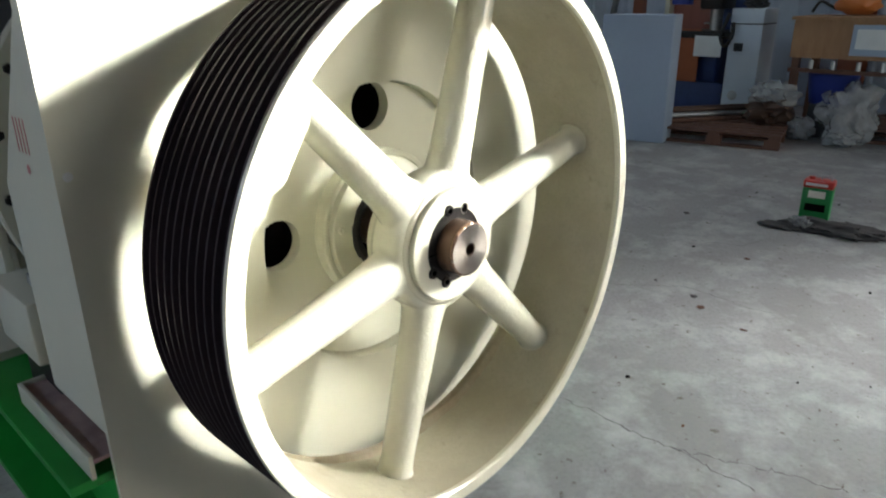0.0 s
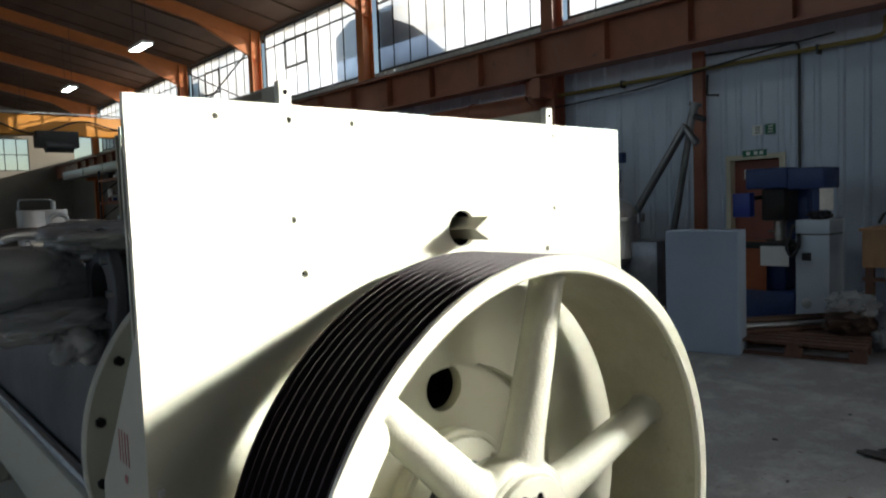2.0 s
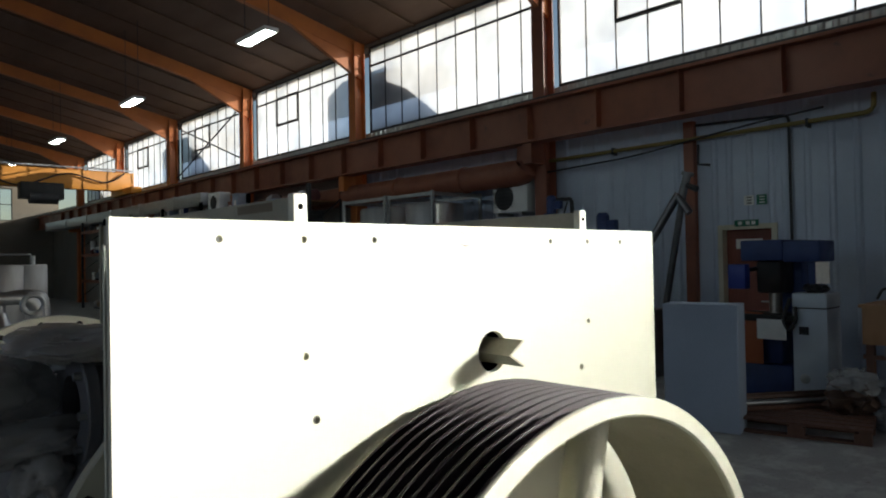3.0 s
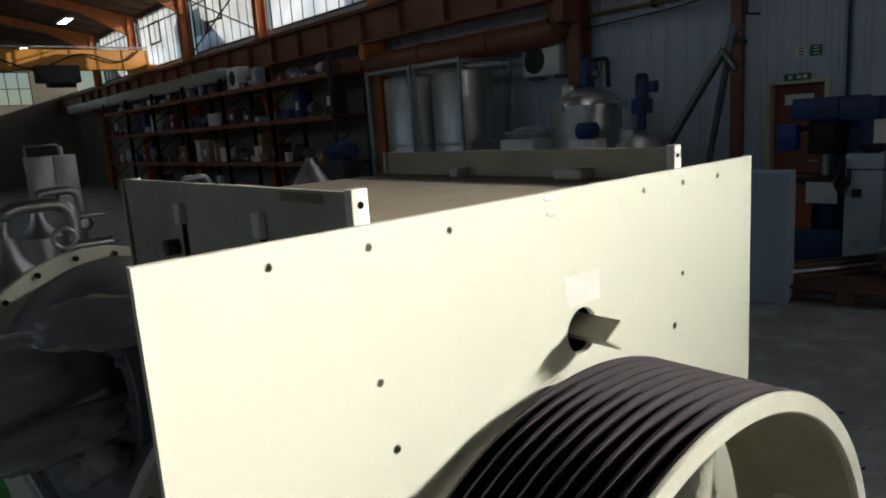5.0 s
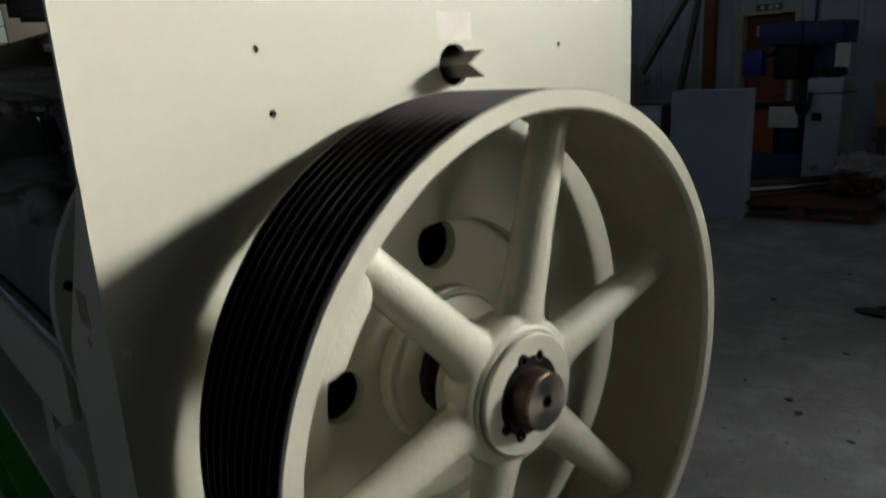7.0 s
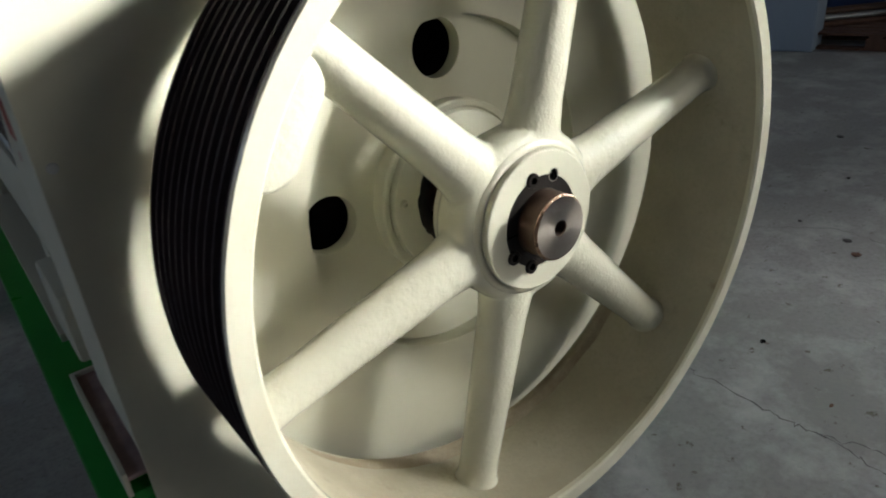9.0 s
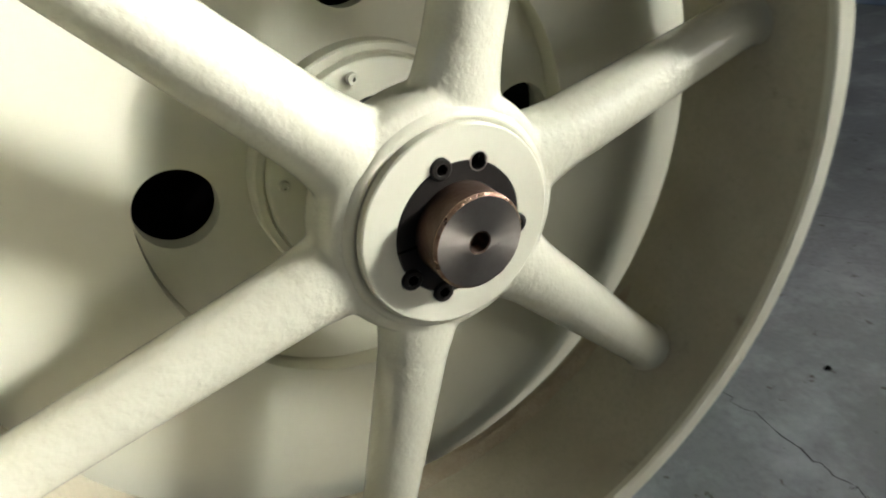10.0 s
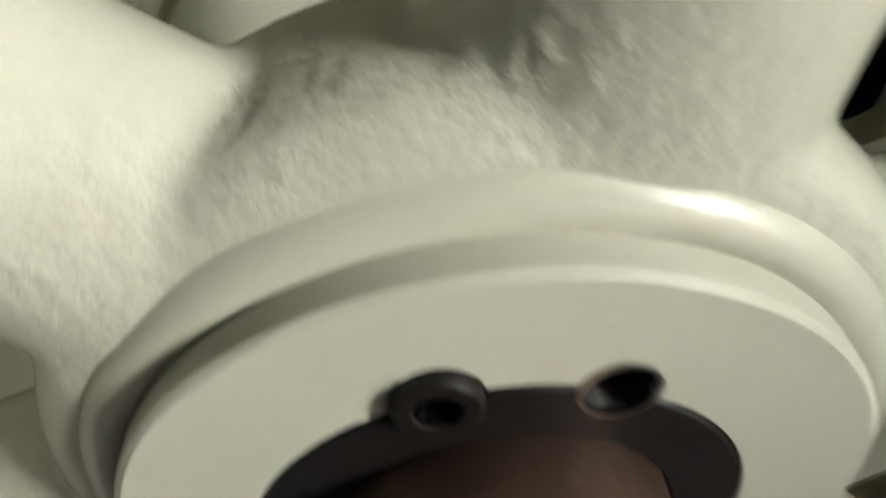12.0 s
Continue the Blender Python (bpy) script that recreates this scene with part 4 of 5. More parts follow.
for y, mt in ((3.06, sign_green), (3.24, white_paint)):
    n1 = thing("wall_notice", (XE, y, 2.40), "small square safety notice on the cladding", "sign", "wall notices")
    part("notice_plate", box(XE - 0.034, XE - 0.024, y - 0.07, y + 0.07, 2.40, 2.54), mt, n1, smooth=0)
    for z in (2.43, 2.47, 2.51):
        part("notice_bar", box(XE - 0.037, XE - 0.035, y - 0.045, y + 0.03, z - 0.008, z + 0.008), white_paint if mt is sign_green else dark_steel, n1, smooth=0)

p1 = thing("wall_post", (XE - 0.1, 4.08, 0), "narrow red-brown steel wall post", "column", kind="structure")
part("post_shaft", box(XE - 0.14, XE - 0.03, 4.0, 4.16, 0, 3.72), rail_paint, p1, smooth=0)
part("post_hook", pipe_run([(XE - 0.14, 3.92, 3.35), (XE - 0.2, 3.9, 3.05), (XE - 0.2, 3.72, 3.02)], 0.018, 8), black_rubber, p1)

g1 = thing("gas_pipe", (XE - 0.12, 5, 3.45), "yellow painted gas pipe along the wall", "pipe")
part("pipe_run", pipe_run([(XE - 0.12, 13.0, 3.42), (XE - 0.12, 1.62, 3.46), (XE - 0.12, 1.62, 3.70)], 0.032, 10, bend=0.12), yellow_pipe, g1)
for y in (2.4, 5.4, 8.4, 11.4):
    part("pipe_clip", box(XE - 0.16, XE - 0.025, y - 0.015, y + 0.015, 3.38, 3.50), dark_steel, g1, smooth=0)
c1 = thing("conduit", (XE - 0.05, 2.66, 0), "thin dark cable conduit down the cladding", "conduit")
part("conduit_tube", pipe_run([(XE - 0.055, 2.66, 0.2), (XE - 0.055, 2.66, 3.6), (XE - 0.055, 4.0, 3.66)], 0.02, 8, bend=0.1), dark_steel, c1)
c2 = thing("power_cable", (XE - 0.2, 5, 3.3), "sagging dark cable under the gas pipe", "cable")
part("cable_line", pipe_run([(XE - 0.12, 2.2, 3.62), (XE - 0.2, 3.2, 3.52), (XE - 0.2, 5.0, 3.30), (XE - 0.2, 7.0, 3.22), (XE - 0.15, 9, 3.28)], 0.014, 8, bend=0.4), black_rubber, c2)

dk = thing("air_duct", (XE - 0.45, 10, 3.1), "brown round ventilation duct below the girder", "duct")
part("duct_run", pipe_run([(XE - 0.45, 17.0, 3.25), (XE - 0.45, 6.9, 3.25), (XE - 0.45, 6.9, 3.68)], 0.24, 20, bend=0.3), rail_paint, dk)
for y in (8.5, 10.5, 12.5, 14.5):
    part("duct_collar", rod((XE - 0.45, y, 3.25), (XE - 0.45, y + 0.06, 3.25), 0.265, n=20), rail_paint, dk)

ac = thing("air_conditioner", (XE - 0.25, 7.45, 2.5), "white outdoor air conditioner unit on wall brackets", "air conditioner")
part("casing", box(XE - 0.42, XE - 0.06, 7.02, 7.86, 2.55, 3.12, 0.02), white_paint, ac)
part("fan_grille", lathe([(0.0, -0.012), (0.05, -0.016), (0.22, -0.012), (0.235, 0.0)], (XE - 0.42, 7.58, 2.83), "x", n=32), black_rubber, ac)
for k in range(6):
    part("grille_bar", box(XE - 0.442, XE - 0.438, 7.36, 7.80, 2.66 + k * 0.068, 2.67 + k * 0.068), dark_steel, ac, smooth=0)
for y in (7.15, 7.72):
    part("wall_bracket", box(XE - 0.45, XE, y - 0.02, y + 0.02, 2.49, 2.55), galv, ac, smooth=0)
h1 = thing("hose_bracket", (XE - 0.3, 6.3, 2.6), "black bent hose bracket with a hanging loop", "bracket")
part("bracket_arm", pipe_run([(XE - 0.02, 6.95, 2.72), (XE - 0.3, 6.75, 2.72), (XE - 0.35, 6.1, 2.70), (XE - 0.35, 6.08, 2.25)], 0.035, 10, bend=0.06), black_rubber, h1)
part("hose_loop", pipe_run([(XE - 0.33, 6.6, 2.68), (XE - 0.33, 6.58, 2.45), (XE - 0.33, 6.3, 2.4), (XE - 0.33, 6.2, 2.66)], 0.015, 8, bend=0.08), black_rubber, h1)


# ---- process vessels by the wall ----
def gear_motor(parent, x, y, z, k=1.0):
    part("gearbox", box(x - 0.13 * k, x + 0.13 * k, y - 0.11 * k, y + 0.11 * k, z, z + 0.22 * k, 0.02), blue_paint, parent, "blue gearbox")
    part("motor_body", rod((x, y, z + 0.22 * k), (x, y, z + 0.52 * k), 0.10 * k, 0.10 * k, 20), blue_paint, parent)
    part("motor_cap", rod((x, y, z + 0.52 * k), (x, y, z + 0.58 * k), 0.105 * k, 0.07 * k, 20), blue_paint, parent)
    part("terminal_box", box(x - 0.05 * k, x + 0.07 * k, y - 0.24 * k, y - 0.09 * k, z + 0.3 * k, z + 0.46 * k, 0.01), blue_paint, parent)


def vessel(x, y, r, top, label, motor):
    v = thing("mixing_vessel", (x, y, 0), label, "vessel", "mixing vessels")
    part("shell", lathe([(0.0, 0.45), (r * 0.5, 0.5), (r, 0.7), (r, top - 0.32), (r * 0.97, top - 0.30)], (x, y, 0), "z", 48), stainless, v)
    part("flange_ring", lathe([(r - 0.01, top - 0.34), (r + 0.05, top - 0.34), (r + 0.05, top - 0.28), (r - 0.01, top - 0.28)], (x, y, 0), "z", 48, True), stainless, v)
    part("dome", lathe([(r * 0.98, top - 0.28), (r * 0.9, top - 0.18), (r * 0.65, top - 0.08), (r * 0.3, top - 0.02), (0.0, top)], (x, y, 0), "z", 48), stainless, v)
    part("manway", lathe([(0.0, top + 0.04), (0.10, top + 0.04), (0.14, top + 0.01), (0.14, top - 0.14)], (x - r * 0.4, y + r * 0.35, 0), "z", 28), stainless, v)
    for k in range(4):
        a = math.pi / 4 + k * math.pi / 2
        part("leg", rod((x + r * 0.85 * math.cos(a), y + r * 0.85 * math.sin(a), 0), (x + r * 0.85 * math.cos(a), y + r * 0.85 * math.sin(a), 0.75), 0.035, n=10), stainless, v)
    for k in range(8):
        a = k * math.pi / 4
        part("clamp", box(-0.02, 0.02, -0.02, 0.02, top - 0.37, top - 0.25, m=Matrix.Translation((x + (r + 0.055) * math.cos(a), y + (r + 0.055) * math.sin(a), 0))), galv, v, smooth=0)
    if motor:
        gear_motor(v, x, y, top - 0.02, motor)


vessel(7.9, 5.95, 0.52, 2.26, "tall domed stainless mixing vessel with blue drive", 0.8)
vessel(7.7, 4.85, 0.40, 1.58, "low stainless vessel with a tall blue gear motor", 0.0)
bm_v = thing("agitator_drive", (7.7, 4.85, 1.58), "tall blue agitator motor on a vessel lid", "motor")
part("lantern", rod((7.7, 4.85, 1.575), (7.7, 4.85, 1.80), 0.06, n=16), blue_paint, bm_v)
gear_motor(bm_v, 7.7, 4.85, 1.80, 0.95)


def framed_tank(x, y, r):
    t = thing("storage_tank", (x, y, 0), "polished stainless tank in a galvanised frame", "tank", "framed tanks")
    part("shell", lathe([(0.0, 0.85), (r, 1.0), (r, 2.72), (r * 0.96, 2.76), (0.0, 2.84)], (x, y, 0), "z", 56), stainless, t)
    part("band", lathe([(r, 1.45), (r + 0.012, 1.46), (r + 0.012, 1.49), (r, 1.50)], (x, y, 0), "z", 56), stainless, t)
    e = r + 0.06
    for sx in (-1, 1):
        for sy in (-1, 1):
            part("frame_post", box(x + sx * e - 0.025, x + sx * e + 0.025, y + sy * e - 0.025, y + sy * e + 0.025, 0, 2.95), galv, t, smooth=0)
    for s in (-1, 1):
        part("frame_rail", box(x - e + 0.03, x + e - 0.03, y + s * e - 0.025, y + s * e + 0.025, 2.87, 2.93), galv, t, smooth=0)
        part("frame_rail", box(x + s * e - 0.025, x + s * e + 0.025, y - e + 0.03, y + e - 0.03, 2.87, 2.93), galv, t, smooth=0)
        part("frame_rail", box(x + s * e - 0.025, x + s * e + 0.025, y - e + 0.03, y + e - 0.03, 0.86, 0.94), galv, t, smooth=0)


framed_tank(7.9, 10.10, 0.62)
framed_tank(7.9, 8.75, 0.56)
mo = thing("pump_set", (6.9, 11.3, 0), "blue electric pump set on a stand", "pump")
part("stand", box(6.7, 7.1, 11.15, 11.85, 0.0, 1.25, 0.02), dark_steel, mo)
part("pump_motor", rod((6.9, 11.2, 1.45), (6.9, 11.8, 1.45), 0.17, n=20), blue_paint, mo)
part("pump_head", lathe([(0.0, 11.0), (0.15, 11.02), (0.19, 11.12), (0.12, 11.2)], (6.9, 0, 1.45), "y", 24), blue_paint, mo)
part("pump_foot", box(6.8, 7.0, 11.25, 11.75, 1.25, 1.32), blue_paint, mo, smooth=0)


def chute():
    c = thing("inclined_pipes", (7.9, 4.3, 0), "pair of leaning dull_steel screw conveyor tubes", "conveyor")
    part("tube", rod((7.85, 5.15, 0.45), (7.95, 3.78, 2.55), 0.055, n=20), dull_steel, c)
    part("tube", rod((8.3, 4.35, 0.2), (8.0, 3.72, 2.62), 0.045, n=20), dull_steel, c)
    part("outlet", rod((7.95, 3.80, 2.53), (7.95, 3.62, 2.28), 0.05, n=18), dull_steel, c)
    part("head", rod((8.0, 3.76, 2.50), (8.0, 3.66, 2.84), 0.055, n=18), dull_steel, c)
    part("head_flange", rod((8.0, 3.67, 2.80), (8.0, 3.655, 2.85), 0.085, n=18), dull_steel, c)
    part("side_stub", rod((8.0, 3.70, 2.68), (7.98, 3.52, 2.60), 0.04, n=14), dark_steel, c)
    part("hopper_box", box(7.6, 8.1, 4.05, 4.6, 0.0, 0.95, 0.02), dull_steel, c)


chute()


# ---- machine tool, cabinet, panel and pallets ----
def drill():
    m = thing("milling_machine", (7.6, 2.25, 0), "dark blue vertical milling machine with a boxy head", "machine tool")
    part("base", box(7.25, 8.1, 2.08, 2.68, 0.0, 0.42, 0.03), blue_paint, m)
    part("column", box(7.75, 8.15, 2.12, 2.5, 0.42, 1.62, 0.03), blue_paint, m)
    part("head", box(7.2, 8.2, 2.14, 2.62, 1.62, 1.86, 0.02), blue_paint, m, "blue belt cover")
    part("head_extension", box(7.2, 7.7, 1.75, 2.138, 1.60, 1.84, 0.02), blue_paint, m)
    part("spindle_body", box(7.3, 7.7, 2.2, 2.48, 1.24, 1.62, 0.03), black_steel, m)
    part("quill", rod((7.5, 2.34, 1.0), (7.5, 2.34, 1.24), 0.07, n=20), bare_steel, m)
    part("control_box", box(7.16, 7.3, 2.55, 2.76, 1.29, 1.58, 0.012), blue_plastic, m, "bright blue control box")
    part("control_arm", rod((7.3, 2.65, 1.5), (7.75, 2.45, 1.55), 0.025, n=10), dark_steel, m)
    part("table", box(7.15, 7.7, 2.02, 2.7, 0.92, 1.0, 0.01), black_steel, m)
    part("knee", box(7.3, 7.76, 2.2, 2.5, 0.42, 0.92, 0.02), blue_paint, m)
    part("guard_sheet", box(7.20, 7.215, 2.38, 2.70, 0.42, 1.02), orange_cloth, m, "orange guard sheet", smooth=0)
    part("work_sheet", box(7.14, 7.149, 2.10, 2.42, 0.72, 0.95), white_paint, m, "white paper sheet", smooth=0)
    part("riser", box(7.35, 7.45, 1.78, 1.92, 1.26, 1.60), blue_paint, m, smooth=0)
    part("poster", box(7.22, 7.228, 1.66, 1.80, 1.36, 1.60), sticker, m, "pale printed card", smooth=0)
    part("cable_loop", pipe_run([(7.15, 2.05, 1.2), (7.1, 2.12, 0.95), (7.1, 2.05, 0.82), (7.12, 1.98, 0.95), (7.15, 2.0, 1.1)], 0.022, 8, bend=0.06), black_rubber, m)


drill()


def electric_cabinet():
    c = thing("electric_cabinet", (7.4, 1.86, 0), "pale blue-grey electrical cabinet with a dark knob", "cabinet")
    part("plinth", box(7.22, 7.62, 1.71, 2.03, 0.0, 0.10), dark_steel, c, smooth=0)
    part("body", box(7.20, 7.64, 1.69, 2.05, 0.10, 1.08, 0.008), pale_paint, c)
    part("top_unit", box(7.20, 7.64, 1.69, 2.05, 1.092, 1.25, 0.008), pale_paint, c)
    part("seam", box(7.205, 7.63, 1.695, 2.045, 1.08, 1.092), black_rubber, c, smooth=0)
    part("knob", rod((7.17, 1.93, 0.83), (7.20, 1.93, 0.83), 0.032, n=16), black_rubber, c)
    part("knob_plate", box(7.194, 7.199, 1.88, 1.98, 0.79, 0.88), dark_steel, c, smooth=0)
    part("vent", lathe([(0.0, 7.197), (0.05, 7.197), (0.055, 7.20)], (0, 1.93, 0.30), "x", 20), galv, c)
    part("tools_on_top", lumpy((7.4, 1.86, 1.30), (0.13, 0.11, 0.06), 7.7, 0.5, 3, 3), dark_steel, c, smooth=0)


electric_cabinet()
pc = thing("steel_cabinet", (5.55, 2.28, 0), "plain blue-grey steel cabinet, door side turned away", "cabinet", turn=0)
TURNED = Matrix.Translation((5.497, 1.921, 0)) @ Matrix.Rotation(radians(13), 4, "Z")
part("carcass", box(0.0, 0.34, 0.0, 0.70, 0.0, 1.222, 0.006, m=TURNED), slab_grey, pc)
part("back_panel", box(-0.004, -0.0005, 0.012, 0.688, 0.012, 1.21, m=TURNED), slab_grey, pc, smooth=0)


def pallet(x, y, turn, group):
    p = thing("pallet", (x, y, 0), "worn brown timber pallet on the concrete", "pallet", group)
    m = pose(x, y, 0, 0, 0, turn)
    for k in range(7):
        yy = -0.5 + k * 0.158
        part("deck_board", box(-0.6, 0.6, yy, yy + 0.115, 0.122, 0.142, m=m), timber, p, smooth=0)
    for yy in (-0.5, -0.05, 0.40):
        for xx in (-0.6, -0.07, 0.46):
            part("block", box(xx, xx + 0.14, yy, yy + 0.10, 0.022, 0.10, m=m), timber, p, smooth=0)
        part("skid", box(-0.6, 0.6, yy, yy + 0.10, 0.0, 0.022, m=m), timber, p, smooth=0)
    for xx in (-0.6, -0.05, 0.5):
        part("stringer", box(xx, xx + 0.10, -0.5, 0.56, 0.10, 0.122, m=m), timber, p, smooth=0)
    return p


pallet(6.22, 1.62, -78, "floor pallets")
pallet(7.35, 0.25, -70, "floor pallets")
for k in range(7):
    y = 1.75 + 0.07 * k
    b = single("steel_bar", rod((5.85 + 0.05 * k, 2.05 + 0.02 * k, 0.165 + 0.045 * (k % 3)), (6.85 + 0.03 * k, 1.35 + 0.03 * k, 0.165 + 0.045 * (k % 3)), 0.021, n=8), (timber, galv, rust_steel)[k % 3], "long thin bar lying on a pallet", "bar", "bars on the pallet")
w1 = thing("wrapped_casting", (6.55, 1.25, 0.142), "dark machine casting under clear film on a pallet", "machine part")
part("casting", flat_base(lumpy((6.55, 1.28, 0.25), (0.24, 0.20, 0.15), 2.2, 0.5, 3, 2.5), 0.142), rust_steel, w1, smooth=40)
part("clear_film", lumpy((6.58, 1.26, 0.42), (0.22, 0.20, 0.13), 5.1, 0.5, 4, 2.2), clear_bag, w1, smooth=60)
for k, (c, s) in enumerate((((6.75, 0.60, 0.24), (0.28, 0.24, 0.30)), ((6.6, 0.98, 0.10), (0.12, 0.12, 0.11)), ((6.5, 0.55, 0.09), (0.22, 0.14, 0.09)))):
    single("plastic_bag", flat_base(lumpy(c, s, 9.1 + k, 0.5, 4, 2.0), 0.0), clear_bag, "crumpled clear plastic bag on the floor", "bag", "plastic bags", smooth=60)
bb = thing("blue_tub", (6.95, 0.85, 0.3), "deep blue plastic tub on a low stand", "tub")
part("tub_shell", lathe([(0.0, 0.34), (0.19, 0.34), (0.24, 0.64), (0.255, 0.65), (0.23, 0.64), (0.18, 0.36), (0.0, 0.36)], (6.95, 0.84, 0), "z", 28), blue_plastic, bb)
part("tub_stand", box(6.8, 7.1, 0.69, 0.99, 0.0, 0.338), dark_steel, bb, smooth=0)


def bench():
    b = thing("work_bench", (7.2, 0.6, 0), "brown plywood box bench with a screen on its front", "bench")
    part("box_front", box(6.6, 6.63, -0.6, 1.19, 0.80, 1.16), board_brown, b, smooth=0)
    part("box_top", box(6.56, 7.4, -0.62, 1.21, 1.16, 1.19), board_brown, b, smooth=0)
    part("box_side", box(6.63, 7.4, 1.16, 1.19, 0.80, 1.16), board_brown, b, smooth=0)
    part("lower_rail", box(6.6, 6.66, -0.6, 1.19, 0.66, 0.70), timber, b, smooth=0)
    for y in (-0.58, 1.1):
        for x in (6.62, 7.3):
            part("leg", box(x, x + 0.07, y, y + 0.07, 0.0, 0.80), timber, b, smooth=0)
    part("notice_frame", box(6.585, 6.599, 0.22, 0.66, 0.84, 1.12), slab_grey, b, smooth=0)
    part("notice_sheet", box(6.580, 6.584, 0.27, 0.62, 0.90, 1.08), white_paint, b, smooth=0)
    for y in (0.98, 0.78, 0.56, 0.36):
        part("clamp", rod((6.60, y, 0.70), (6.60, y, 0.78), 0.022, n=10), galv, b)


bench()
hz = thing("orange_hoist", (7.1, 0.75, 1.19), "orange hand tool with a black hose on the bench", "tool")
part("tool_body", lumpy((7.1, 0.78, 1.31), (0.16, 0.20, 0.11), 3.4, 0.3, 3, 2), orange_paint, hz, smooth=50)
part("tool_hose", pipe_run([(7.05, 0.95, 1.25), (7.0, 1.1, 1.34), (7.0, 1.16, 1.22)], 0.014, 8, bend=0.05), black_rubber, hz)


# ---- can, rag and bits on the floor ----
def oil_can():
    c = thing("oil_can", (3.82, 0.045, 0), "rectangular green oil tin with a red top band", "can")
    m = pose(3.80, 0.048, 0, 0, 0, 6)
    part("body", box(0.0, 0.11, -0.088, 0.088, 0.0, 0.212, 0.008, m=m), can_green, c)
    part("top_band", box(-0.001, 0.111, -0.089, 0.089, 0.2125, 0.262, 0.008, m=m), can_red, c, "red top band")
    part("label_panel", box(-0.0025, -0.0008, -0.05, 0.05, 0.15, 0.195, m=m), sticker, c, smooth=0)
    part("label_panel", box(-0.0025, -0.0008, -0.06, 0.06, 0.06, 0.11, m=m), shade_print_black, c, smooth=0)
    part("band_stripe", box(-0.0028, -0.0012, -0.055, 0.075, 0.228, 0.246, m=m), white_paint, c, smooth=0)
    part("handle", pipe_run([m @ Vector(p) for p in ((0.055, -0.065, 0.262), (0.055, -0.062, 0.292), (0.055, -0.01, 0.292), (0.055, -0.007, 0.262))], 0.005, 8, bend=0.012), galv, c)
    part("cap", rod(m @ Vector((0.055, 0.05, 0.262)), m @ Vector((0.055, 0.05, 0.278)), 0.018, n=16), can_red, c)


oil_can()
for k, (c, s) in enumerate((((3.62, -0.10, 0.015), (0.10, 0.24, 0.045)), ((3.52, 0.16, 0.006), (0.06, 0.12, 0.014)), ((3.70, -0.26, 0.012), (0.09, 0.14, 0.03)))):
    single("oily_rag", flat_base(lumpy(c, s, 20.3 + k, 0.45, 4, 2.2), 0.0), rag_dark, "dark oily rag lying on the floor by a can", "rag", "rags by the can", smooth=50)
single("paper_scrap", flat_base(lumpy((3.55, 0.05, 0.045), (0.035, 0.055, 0.035), 4.4, 0.6, 3, 2.5), 0.0), clear_bag, "white crumpled paper scrap on a rag", "paper", smooth=30)
rng = random.Random(4)
for k in range(34):
    x, y = 0.9 + rng.random() * 3.6, -1.6 + rng.random() * 2.6
    s = 0.004 + rng.random() * 0.012
    single("floor_chip", flat_base(lumpy((x, y, s * 0.15), (s * (0.6 + rng.random()), s * (0.6 + rng.random()), s * 0.35), k * 1.1, 0.4, 1, 2), 0.0), (rag_dark, timber, shade_print_black)[k % 3], "small dark chip of debris on concrete", "debris", "floor debris", smooth=0)


# ---- racks along the wall ----
def rack(y0, y1):
    r = thing("pallet_rack", (7.9, (y0 + y1) / 2, 0), "dark steel pallet rack with orange beams, full of stores", "rack", "wall racks")
    for y in (y0, y1):
        for x in (7.42, 8.32):
            part("upright", box(x, x + 0.08, y - 0.04, y + 0.04, 0, 3.5), dark_steel, r, smooth=0)
        for z in (0.5, 1.5, 2.5):
            part("brace", rod((7.46, y, z), (8.36, y, z + 0.7), 0.018, n=6), dark_steel, r)
    for z in (1.05, 2.10, 3.02):
        for x in (7.40, 8.34):
            part("beam", box(x, x + 0.05, y0 + 0.04, y1 - 0.04, z, z + 0.11), rail_paint, r, smooth=0)
        part("shelf_deck", box(7.45, 8.34, y0 + 0.04, y1 - 0.04, z + 0.085, z + 0.105), board_brown, r, smooth=0)


def store_box(x, y, z, w, d, h, mt, nm, label):
    c = thing(nm, (x, y, z), label, "box", "stores on the racks")
    part("body", box(x - d / 2, x + d / 2, y - w / 2, y + w / 2, z, z + h * 0.86, 0.008), mt, c)
    part("lid", box(x - d / 2 - 0.008, x + d / 2 + 0.008, y - w / 2 - 0.008, y + w / 2 + 0.008, z + h * 0.86 + 0.0005, z + h, 0.006), mt, c)
    part("label_card", box(x - d / 2 - 0.003, x - d / 2 - 0.0005, y - w * 0.2, y + w * 0.2, z + h * 0.3, z + h * 0.6), sticker, c, smooth=0)


def store_drum(x, y, z, r, h, mt):
    c = thing("metal_pail", (x, y, z), "round metal pail standing on a rack shelf", "pail", "pails on the racks")
    part("shell", lathe([(0.0, 0), (r, 0), (r, h * 0.3), (r + 0.008, h * 0.32), (r, h * 0.34), (r, h)], (x, y, z), "z", 24), mt, c)
    part("lid", lathe([(r, h), (r + 0.01, h), (r + 0.01, h - 0.02), (r - 0.01, h + 0.006), (0.0, h + 0.006)], (x, y, z), "z", 24), mt, c)


